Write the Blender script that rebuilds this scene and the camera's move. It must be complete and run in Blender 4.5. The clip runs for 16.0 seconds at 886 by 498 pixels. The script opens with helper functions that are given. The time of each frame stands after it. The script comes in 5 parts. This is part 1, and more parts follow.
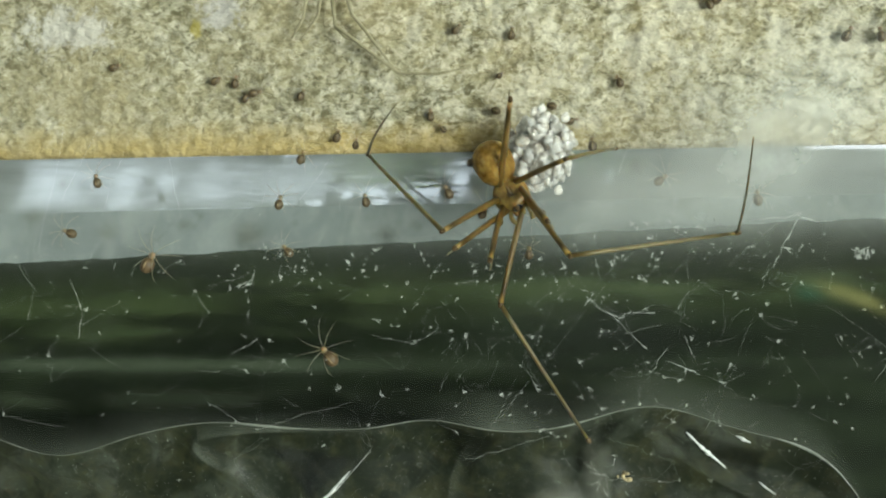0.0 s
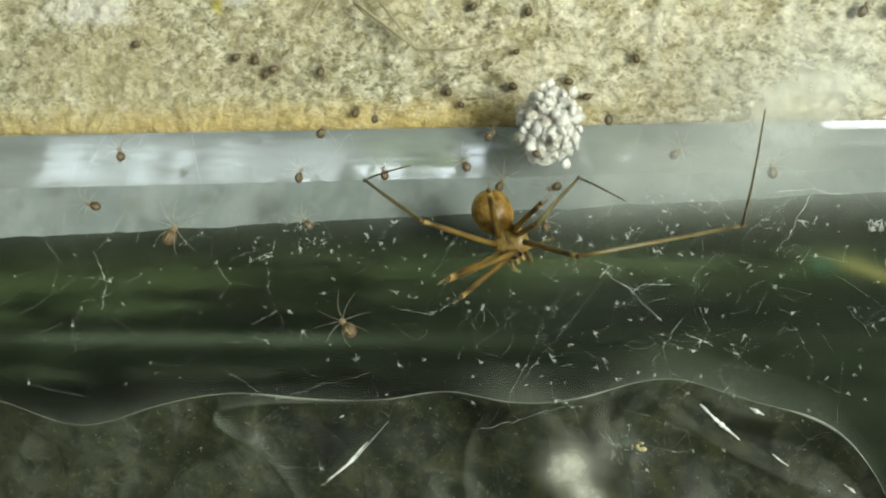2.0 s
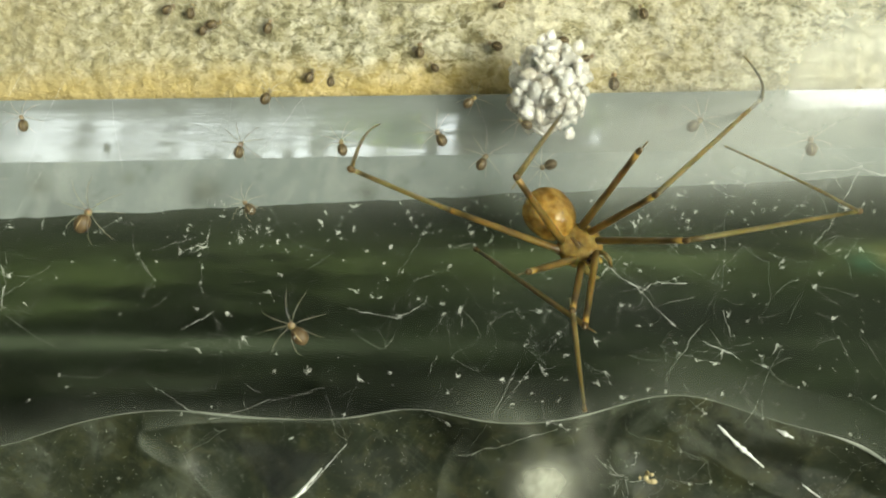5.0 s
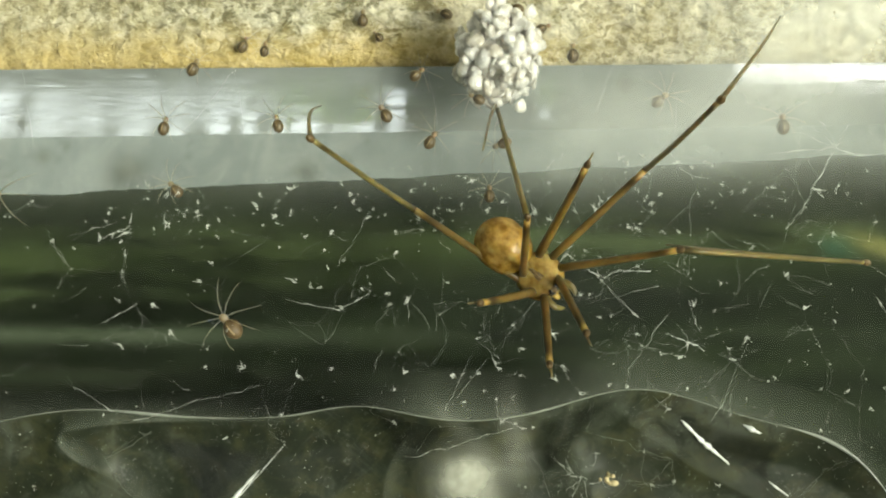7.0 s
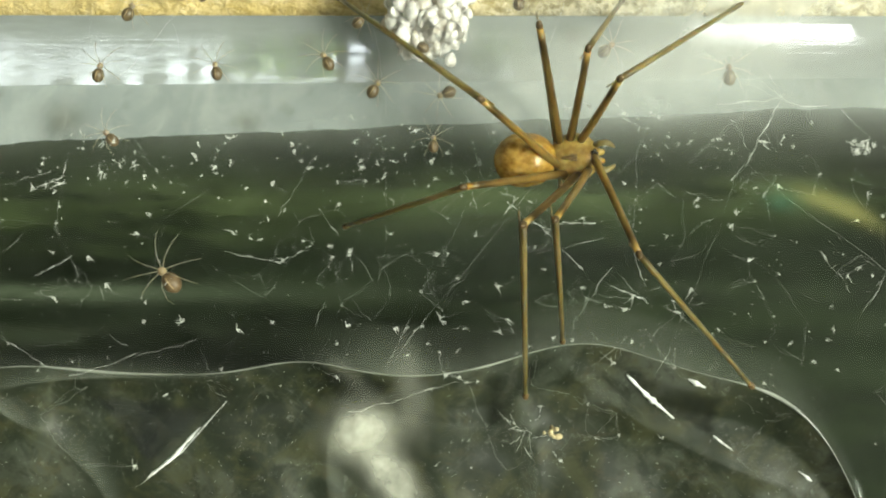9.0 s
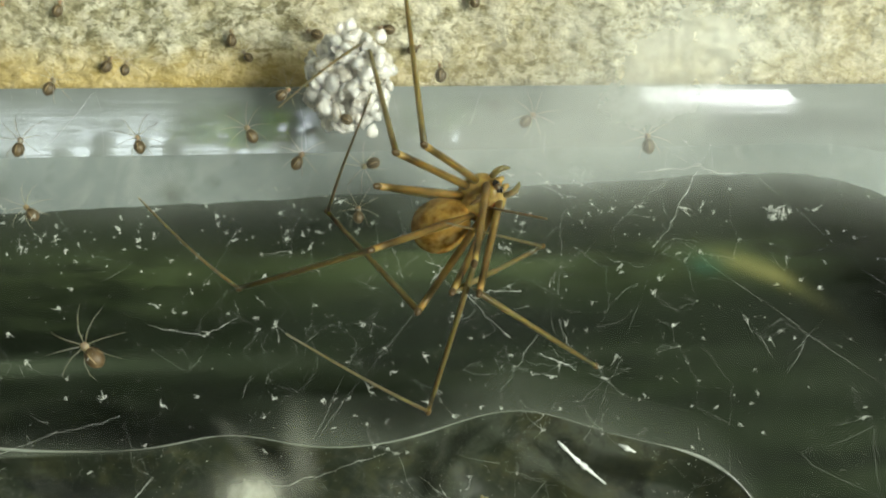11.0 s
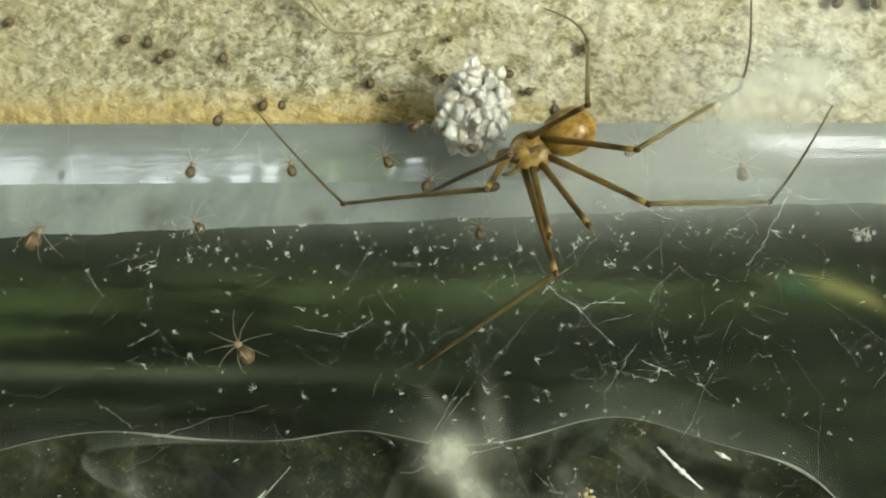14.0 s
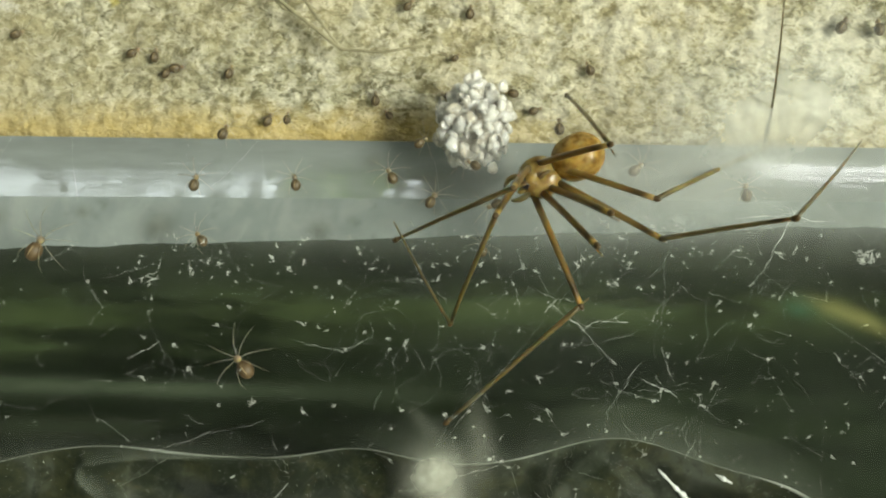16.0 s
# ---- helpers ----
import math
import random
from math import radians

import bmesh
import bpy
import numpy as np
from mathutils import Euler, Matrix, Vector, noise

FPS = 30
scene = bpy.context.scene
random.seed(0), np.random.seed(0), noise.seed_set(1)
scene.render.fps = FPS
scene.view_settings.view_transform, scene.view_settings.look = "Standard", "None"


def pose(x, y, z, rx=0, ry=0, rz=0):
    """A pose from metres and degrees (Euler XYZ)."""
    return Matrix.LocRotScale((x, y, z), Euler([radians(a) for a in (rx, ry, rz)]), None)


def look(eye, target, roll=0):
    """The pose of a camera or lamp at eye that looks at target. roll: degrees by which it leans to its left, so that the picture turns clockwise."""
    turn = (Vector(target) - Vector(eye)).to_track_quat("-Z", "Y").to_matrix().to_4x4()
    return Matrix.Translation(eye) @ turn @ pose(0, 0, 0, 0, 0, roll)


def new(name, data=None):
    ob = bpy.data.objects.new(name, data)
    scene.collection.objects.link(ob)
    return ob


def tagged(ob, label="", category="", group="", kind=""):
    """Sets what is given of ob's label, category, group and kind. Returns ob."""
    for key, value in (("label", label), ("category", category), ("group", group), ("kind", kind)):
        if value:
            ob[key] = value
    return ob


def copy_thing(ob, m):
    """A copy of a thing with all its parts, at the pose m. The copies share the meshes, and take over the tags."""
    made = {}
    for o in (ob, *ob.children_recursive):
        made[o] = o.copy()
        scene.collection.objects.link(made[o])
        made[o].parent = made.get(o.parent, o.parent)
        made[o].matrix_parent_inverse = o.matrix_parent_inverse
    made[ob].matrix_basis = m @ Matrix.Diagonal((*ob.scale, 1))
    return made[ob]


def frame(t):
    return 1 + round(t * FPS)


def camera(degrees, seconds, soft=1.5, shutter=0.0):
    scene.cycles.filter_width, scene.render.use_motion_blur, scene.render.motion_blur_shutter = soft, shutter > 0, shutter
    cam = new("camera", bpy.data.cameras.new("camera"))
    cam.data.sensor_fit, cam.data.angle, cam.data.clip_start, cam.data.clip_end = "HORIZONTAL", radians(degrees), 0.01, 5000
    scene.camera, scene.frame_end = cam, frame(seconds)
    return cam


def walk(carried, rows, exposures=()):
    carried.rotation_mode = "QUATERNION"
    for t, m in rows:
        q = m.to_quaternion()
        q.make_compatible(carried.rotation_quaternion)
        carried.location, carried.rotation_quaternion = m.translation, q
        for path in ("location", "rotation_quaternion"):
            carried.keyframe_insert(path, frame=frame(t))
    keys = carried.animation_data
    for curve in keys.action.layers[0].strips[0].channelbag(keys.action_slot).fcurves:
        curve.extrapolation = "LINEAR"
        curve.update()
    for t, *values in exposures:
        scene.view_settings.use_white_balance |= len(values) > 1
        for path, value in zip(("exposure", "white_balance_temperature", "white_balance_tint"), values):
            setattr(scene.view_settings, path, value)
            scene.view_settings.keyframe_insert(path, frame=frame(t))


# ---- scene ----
cam = camera(46.4, 16.0, soft=2.2)
PATH = [
    (0.0, pose(0.00060, -0.07669, 0.00127, 88.77, 0.42, 8.01)),
    (0.5, pose(0.00058, -0.07658, 0.00058, 89.51, 0.48, 7.92)),
    (1.0, pose(0.00073, -0.07705, 0.00080, 89.40, 0.49, 8.30)),
    (1.5, pose(0.00061, -0.07742, 0.00095, 89.27, 0.26, 8.36)),
    (2.0, pose(0.00059, -0.07772, -0.00023, 88.46, 0.23, 8.86)),
    (2.5, pose(0.00037, -0.07735, -0.00047, 88.41, -0.00, 8.69)),
    (3.0, pose(0.00035, -0.07699, -0.00027, 88.49, -0.07, 8.66)),
    (3.5, pose(0.00010, -0.07660, -0.00052, 88.97, 0.02, 8.26)),
    (6.0, pose(-0.00178, -0.06037, -0.00072, 87.14, -0.03, 5.41)),
    (6.5, pose(-0.00175, -0.06113, -0.00054, 86.82, 0.20, 4.20)),
    (7.0, pose(-0.00166, -0.06090, -0.00027, 86.64, -0.07, 4.40)),
    (7.5, pose(-0.00132, -0.06074, -0.00100, 87.24, -0.23, 4.68)),
    (8.0, pose(-0.00099, -0.06133, -0.00075, 86.09, -0.21, 4.50)),
    (8.5, pose(-0.00103, -0.06037, -0.00130, 84.82, -0.17, 2.42)),
    (9.0, pose(-0.00083, -0.06006, -0.00149, 85.21, -0.36, 2.22)),
    (9.5, pose(-0.00018, -0.05981, -0.00124, 86.90, -0.11, 1.67)),
    (10.0, pose(0.00016, -0.05934, -0.00068, 87.81, 0.22, 0.52)),
    (12.5, pose(0.00081, -0.06187, -0.00206, 89.87, 0.45, -0.71)),
    (13.0, pose(0.00045, -0.06292, -0.00345, 91.53, 0.25, 1.24)),
    (13.5, pose(0.00025, -0.06600, -0.00352, 92.13, -0.00, 5.55)),
    (14.0, pose(0.00009, -0.06681, -0.00412, 92.41, -0.77, 5.30)),
    (14.5, pose(0.00008, -0.06612, -0.00463, 92.97, -1.02, 5.17)),
    (15.0, pose(-0.00015, -0.06619, -0.00409, 93.26, -1.12, 4.96)),
    (15.5, pose(-0.00038, -0.06635, -0.00426, 93.48, -1.26, 5.18)),
    (16.0, pose(-0.00030, -0.06663, -0.00509, 94.25, -1.70, 5.03)),
]
walk(cam, PATH, [(0, -0.13, 6000, 10), (1.4, -0.12, 6000, 10), (1.8, 0.0, 6150, 10), (2.5, 0.08, 6350, 10), (3.5, 0.13, 6620, 10), (6, 0.30, 6680, 10), (7, 0.30, 6650, 10),
                 (8, 0.42, 6500, 10), (9, 0.57, 6500, 10), (10, 0.25, 6320, 10), (12.5, 0.08, 6350, 10), (13, 0.03, 6350, 10), (13.5, 0.0, 6450, 10), (16, 0.0, 6500, 10)])

MM = 0.001

# ---- light ----
world = bpy.data.worlds.new("world")
scene.world = world
world.use_nodes = True
wn = world.node_tree.nodes
sky = wn.new("ShaderNodeTexSky")
sky.sky_type = "NISHITA"
sky.sun_disc = False
sky.sun_elevation = radians(35)
sky.sun_rotation = radians(140)
world.node_tree.links.new(sky.outputs[0], wn["Background"].inputs[0])
wn["Background"].inputs[1].default_value = 0.12


def window_lamp(name, at, target, width, height, watts, colour):
    """Daylight that enters by a window's opening."""
    data = bpy.data.lights.new(name, "AREA")
    data.shape, data.size, data.size_y, data.energy, data.color = "RECTANGLE", width, height, watts, colour
    ob = new(name, data)
    ob.matrix_world = look(at, target)
    return ob


# key light by an unseen opening, assumed from shadows cast to the left
window_lamp("daylight_door", (2.20, -2.50, -0.10), (0, 0, 0.0), 1.9, 1.4, 298, (0.95, 1.0, 0.83))
window_lamp("daylight_window", (-0.76, -2.5, 0.44), (-0.4, 0, 0.1), 1.75, 0.8, 15, (0.92, 1.0, 0.95))
# unseen slit, added so that the strip's right end mirrors a white glare
window_lamp("daylight_slit", (0.76, -2.45, 0.97), (0.4, 0, 0.2), 0.5, 0.28, 2.4, (1.0, 1.0, 0.95))


# ---- materials ----
def material(name, colour, rough=0.6, metal=0.0, spec=0.5):
    m = bpy.data.materials.new(name)
    m.use_nodes = True
    b = m.node_tree.nodes["Principled BSDF"]
    b.inputs["Base Color"].default_value = (*colour, 1)
    b.inputs["Roughness"].default_value = rough
    b.inputs["Metallic"].default_value = metal
    b.inputs["Specular IOR Level"].default_value = spec
    return m


class Nodes:
    """Short forms for building a node tree."""

    def __init__(self, m):
        self.tree = m.node_tree
        self.out = m.node_tree.nodes["Principled BSDF"]
        co = self.add("ShaderNodeTexCoord")
        mp = self.add("ShaderNodeMapping")
        mp.inputs["Scale"].default_value = (1000, 1000, 1000)
        self.link(co.outputs["Object"], mp.inputs[0])
        self.mm = mp.outputs[0]

    def add(self, kind):
        return self.tree.nodes.new(kind)

    def link(self, a, b):
        self.tree.links.new(a, b)

    def stretch(self, sx, sy, sz):
        mp = self.add("ShaderNodeMapping")
        mp.inputs["Scale"].default_value = (sx, sy, sz)
        self.link(self.mm, mp.inputs[0])
        return mp.outputs[0]

    def noise(self, scale, detail=4, rough=0.6, co=None, distort=0.0):
        n = self.add("ShaderNodeTexNoise")
        n.inputs["Scale"].default_value = scale
        n.inputs["Detail"].default_value = detail
        n.inputs["Roughness"].default_value = rough
        n.inputs["Distortion"].default_value = distort
        self.link(co or self.mm, n.inputs["Vector"])
        return n.outputs["Fac"]

    def voronoi(self, scale, feature="F1", co=None):
        n = self.add("ShaderNodeTexVoronoi")
        n.feature = feature
        n.inputs["Scale"].default_value = scale
        self.link(co or self.mm, n.inputs["Vector"])
        return n

    def ramp(self, fac, *stops):
        n = self.add("ShaderNodeValToRGB")
        while len(n.color_ramp.elements) < len(stops):
            n.color_ramp.elements.new(0.5)
        for e, (p, c) in zip(n.color_ramp.elements, stops):
            e.position = p
            e.color = (*c, 1) if isinstance(c, tuple) else (c, c, c, 1)
        self.link(fac, n.inputs[0])
        return n.outputs[0]

    def mix(self, fac, a, b, blend="MIX"):
        n = self.add("ShaderNodeMix")
        n.data_type, n.blend_type = "RGBA", blend
        for v, i in ((fac, 0), (a, 6), (b, 7)):
            if hasattr(v, "is_output"):
                self.link(v, n.inputs[i])
            elif isinstance(v, tuple):
                n.inputs[i].default_value = (*v, 1)
            else:
                n.inputs[i].default_value = v
        return n.outputs[2]

    def maths(self, op, a, b=0.0, clamp=False):
        n = self.add("ShaderNodeMath")
        n.operation, n.use_clamp = op, clamp
        for v, i in ((a, 0), (b, 1)):
            if hasattr(v, "is_output"):
                self.link(v, n.inputs[i])
            else:
                n.inputs[i].default_value = v
        return n.outputs[0]

    def axis(self, which):
        n = self.add("ShaderNodeSeparateXYZ")
        self.link(self.mm, n.inputs[0])
        return n.outputs[which]

    def base(self, colour):
        self.link(colour, self.out.inputs["Base Color"])

    def rough(self, fac):
        self.link(fac, self.out.inputs["Roughness"])

    def bump(self, height, strength, distance):
        n = self.add("ShaderNodeBump")
        n.inputs["Strength"].default_value = strength
        n.inputs["Distance"].default_value = distance * MM
        self.link(height, n.inputs["Height"])
        self.link(n.outputs[0], self.out.inputs["Normal"])


def concrete_material():
    m = material("gritty_concrete", (0.426, 0.370, 0.255), 0.9, spec=0.25)
    n = Nodes(m)
    big = n.ramp(n.noise(0.10, 4), (0.40, (0.384, 0.340, 0.196)), (0.65, (0.555, 0.500, 0.351)))
    flat = n.stretch(0.8, 1, 1.15)
    grain = n.ramp(n.noise(1.05, 4, 0.66, flat, 0.25), (0.36, (0.128, 0.115, 0.055)), (0.45, (0.394, 0.355, 0.215)),
                   (0.55, (0.597, 0.540, 0.373)), (0.65, (0.80, 0.74, 0.575)))
    c = n.mix(0.88, big, grain)
    sand = n.voronoi(1.25, co=n.stretch(0.85, 1, 1.2))
    c = n.mix(0.34, c, n.ramp(sand.outputs["Color"], (0.30, (0.20, 0.185, 0.11)), (0.52, (0.47, 0.45, 0.34)), (0.72, (0.80, 0.77, 0.66))))
    lean = n.add("ShaderNodeMapping")
    lean.inputs["Rotation"].default_value = (0, 0.5, 0)
    lean.inputs["Scale"].default_value = (0.9, 1, 1.25)
    n.link(n.mm, lean.inputs[0])
    slant = lean.outputs[0]
    pits = n.ramp(n.noise(1.0, 3, 0.5, slant, 0.7), (0.35, 1.0), (0.415, 0.0))
    c = n.mix(n.maths("MULTIPLY", pits, 0.85), c, (0.107, 0.095, 0.041))
    v = n.voronoi(1.15, co=slant)
    specks = n.ramp(v.outputs["Distance"], (0.16, 1.0), (0.30, 0.0))
    c = n.mix(n.maths("MULTIPLY", specks, n.ramp(n.noise(0.55, 2), (0.38, 0.0), (0.50, 0.75))), c, (0.128, 0.115, 0.055))
    for scale, warp, lo, hi, most, tone in ((1.7, 1.0, 0.375, 0.45, 0.75, (0.15, 0.135, 0.075)), (1.25, 1.4, 0.335, 0.40, 0.8, (0.10, 0.09, 0.045))):
        grit = n.ramp(n.noise(scale, 3, 0.55, slant, warp), (lo, most), (hi, 0.0))
        c = n.mix(grit, c, tone)
    chips = n.ramp(n.noise(1.35, 3, 0.55, slant, 1.2), (0.585, 0.0), (0.66, 0.55))
    c = n.mix(chips, c, (0.70, 0.65, 0.51))
    warm = n.ramp(n.noise(0.07, 3), (0.42, 0.0), (0.62, 0.4))
    c = n.mix(warm, c, (0.618, 0.500, 0.273), "MIX")
    # yellow-brown stain along the lower edge
    z = n.axis(2)
    x = n.axis(0)
    zz = n.maths("ADD", z, n.maths("MULTIPLY", n.noise(0.30, 4, 0.65), -3.4))
    low = n.ramp(n.maths("MULTIPLY", n.maths("SUBTRACT", 8.2, zz), 0.34, True), (0.10, 0.0), (0.85, 1.0))
    left = n.ramp(n.maths("MULTIPLY", n.maths("SUBTRACT", 2.0, x), 0.06, True), (0.0, 0.15), (0.6, 1.0))
    c = n.mix(n.maths("MULTIPLY", n.maths("MULTIPLY", low, left), 0.66), c, (0.661, 0.470, 0.146))
    # falling-off of the light to the left, painted into the concrete
    left_dim = n.ramp(n.maths("MULTIPLY", n.maths("SUBTRACT", -6.0, x), 0.03, True), (0.0, 0.0), (1.0, 0.34))
    c = n.mix(left_dim, c, (0.279, 0.255, 0.162))
    # lime crusts and a spot of yellow lichen
    for x0, z0, rx, rz, tone in ((-40.0, 16.9, 3.6, 1.6, (0.724, 0.690, 0.647)), (-27.4, 18.0, 1.6, 1.3, (0.621, 0.590, 0.588)), (-29.5, 16.7, 0.5, 0.7, (0.517, 0.420, 0.069))):
        dx = n.maths("DIVIDE", n.maths("SUBTRACT", x, x0), rx)
        dz = n.maths("DIVIDE", n.maths("SUBTRACT", z, z0), rz)
        far = n.maths("ADD", n.maths("MULTIPLY", dx, dx), n.maths("MULTIPLY", dz, dz))
        ragged = n.maths("ADD", n.maths("POWER", 0.5, far), n.maths("MULTIPLY", n.maths("SUBTRACT", n.noise(0.8, 5, 0.7), 0.5), 2.4))
        c = n.mix(n.ramp(ragged, (0.40, 0.0), (0.75, 0.62)), c, tone)
    # chalky efflorescence, thickened to the right to paint in the stronger light there
    right_lift = n.maths("MULTIPLY", n.maths("MULTIPLY", n.maths("ADD", x, 22.0), 0.04, True), 0.11)
    chalk = n.ramp(n.maths("ADD", n.noise(0.30, 5, 0.72, n.stretch(1, 1, 1.3)), right_lift), (0.565, 0.0), (0.70, 0.62))
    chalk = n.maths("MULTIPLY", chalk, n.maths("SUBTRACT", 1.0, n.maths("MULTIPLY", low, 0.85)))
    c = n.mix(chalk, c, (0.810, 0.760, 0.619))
    n.base(c)
    n.bump(n.noise(1.15, 5, 0.66, flat, 0.25), 0.9, 0.65)
    return m


def strip_material():
    """Glossy clear-grey plastic edge."""
    m = material("glossy_grey_plastic", (0.16, 0.17, 0.165), 0.06, spec=0.5)
    n = Nodes(m)
    n.out.inputs["IOR"].default_value = 2.3
    n.base(n.ramp(n.noise(0.25, 4, 0.6, n.stretch(0.4, 1, 2.0)), (0.3, (0.19, 0.205, 0.20)), (0.7, (0.28, 0.305, 0.30))))
    n.rough(n.ramp(n.noise(0.4, 3), (0.3, 0.002), (0.7, 0.014)))
    # moulding ripples along the edge, stronger in patches
    ripple = n.noise(0.5, 4, 0.65, n.stretch(0.03, 1, 8.0))
    patch = n.ramp(n.noise(0.11, 3, 0.6, n.stretch(0.8, 1, 3.0)), (0.42, 0.1), (0.60, 1.0))
    n.bump(n.maths("MULTIPLY", ripple, patch), 0.17, 0.05)
    return m


def frost_material():
    m = material("frosted_grey_plastic", (0.3, 0.32, 0.32), 0.4, spec=0.6)
    n = Nodes(m)
    c = n.ramp(n.noise(0.16, 5, 0.6, n.stretch(1.0, 1, 0.8)), (0.3, (0.155, 0.178, 0.176)), (0.7, (0.28, 0.312, 0.308)))
    c = n.mix(n.ramp(n.noise(0.5, 3), (0.58, 0.0), (0.70, 0.5)), c, (0.11, 0.12, 0.11))
    c = n.mix(n.ramp(n.noise(0.35, 5, 0.7, n.stretch(1.0, 1, 0.6), 0.8), (0.48, 0.0), (0.68, 0.4)), c, (0.40, 0.42, 0.40))
    n.base(c)
    n.rough(n.ramp(n.noise(0.6, 3), (0.3, 0.3), (0.7, 0.5)))
    n.bump(n.noise(1.5, 4), 0.2, 0.05)
    return m


def clear_material():
    """Clear dusty plastic: see-through, with a thin grey film and a gloss."""
    m = material("clear_dusty_plastic", (0.14, 0.155, 0.125), 0.5, spec=0.2)
    n = Nodes(m)
    grey = n.ramp(n.noise(0.45, 5, 0.68, n.stretch(0.6, 1, 1.3), 0.6), (0.42, 0.004), (0.68, 0.05))
    # hazy reflection under the shoulder, painted in as a thicker film
    haze = n.ramp(n.maths("MULTIPLY", n.maths("SUBTRACT", n.axis(2), 25.8), 0.22, True), (0.0, 0.0), (0.6, 0.10), (1.0, 0.30))
    dust = n.ramp(n.noise(2.4, 5, 0.75), (0.64, 0.0), (0.80, 0.14))
    film = n.maths("ADD", n.maths("ADD", grey, haze), dust, True)
    clear = n.add("ShaderNodeBsdfTransparent")
    clear.inputs[0].default_value = (0.88, 0.92, 0.84, 1)
    body = n.add("ShaderNodeMixShader")
    n.link(film, body.inputs[0])
    n.link(clear.outputs[0], body.inputs[1])
    n.link(n.out.outputs[0], body.inputs[2])
    shine = n.add("ShaderNodeBsdfGlossy")
    n.link(n.ramp(n.noise(0.3, 4, 0.6), (0.3, 0.05), (0.7, 0.12)), shine.inputs["Roughness"])
    edge = n.add("ShaderNodeFresnel")
    edge.inputs[0].default_value = 1.34
    both = n.add("ShaderNodeMixShader")
    n.link(edge.outputs[0], both.inputs[0])
    n.link(body.outputs[0], both.inputs[1])
    n.link(shine.outputs[0], both.inputs[2])
    n.link(both.outputs[0], n.tree.nodes["Material Output"].inputs[0])
    return m


def backing_material():
    """Dark green backing seen through the clear front, with paler level bands painted in."""
    m = material("banded_green_backing", (0.01, 0.013, 0.008), 0.7, spec=0.15)
    n = Nodes(m)
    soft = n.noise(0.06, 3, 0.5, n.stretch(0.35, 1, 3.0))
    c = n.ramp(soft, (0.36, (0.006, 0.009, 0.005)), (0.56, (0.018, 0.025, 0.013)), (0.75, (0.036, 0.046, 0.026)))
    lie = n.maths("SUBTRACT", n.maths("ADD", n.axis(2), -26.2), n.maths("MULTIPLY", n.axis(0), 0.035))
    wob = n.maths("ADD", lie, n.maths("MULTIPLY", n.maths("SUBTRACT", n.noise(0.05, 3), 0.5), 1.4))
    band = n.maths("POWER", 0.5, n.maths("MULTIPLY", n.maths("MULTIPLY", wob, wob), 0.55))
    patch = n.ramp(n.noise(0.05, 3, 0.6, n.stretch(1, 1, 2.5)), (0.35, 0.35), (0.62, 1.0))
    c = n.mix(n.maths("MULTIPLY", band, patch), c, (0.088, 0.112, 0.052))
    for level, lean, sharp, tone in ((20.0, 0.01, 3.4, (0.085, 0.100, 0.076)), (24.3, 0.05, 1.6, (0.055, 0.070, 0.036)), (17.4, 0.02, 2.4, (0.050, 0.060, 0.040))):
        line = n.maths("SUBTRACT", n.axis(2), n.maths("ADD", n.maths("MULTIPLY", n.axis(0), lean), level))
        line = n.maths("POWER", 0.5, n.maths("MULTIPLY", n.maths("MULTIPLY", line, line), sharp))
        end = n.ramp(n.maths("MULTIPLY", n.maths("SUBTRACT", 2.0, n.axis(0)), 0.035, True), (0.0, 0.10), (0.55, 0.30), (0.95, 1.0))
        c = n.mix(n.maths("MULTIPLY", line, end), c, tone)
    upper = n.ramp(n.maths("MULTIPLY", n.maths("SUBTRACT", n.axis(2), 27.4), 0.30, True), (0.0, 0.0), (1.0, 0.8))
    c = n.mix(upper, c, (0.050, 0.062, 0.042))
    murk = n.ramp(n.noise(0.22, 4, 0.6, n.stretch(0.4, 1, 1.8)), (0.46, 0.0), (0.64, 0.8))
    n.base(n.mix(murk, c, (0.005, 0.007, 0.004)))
    return m


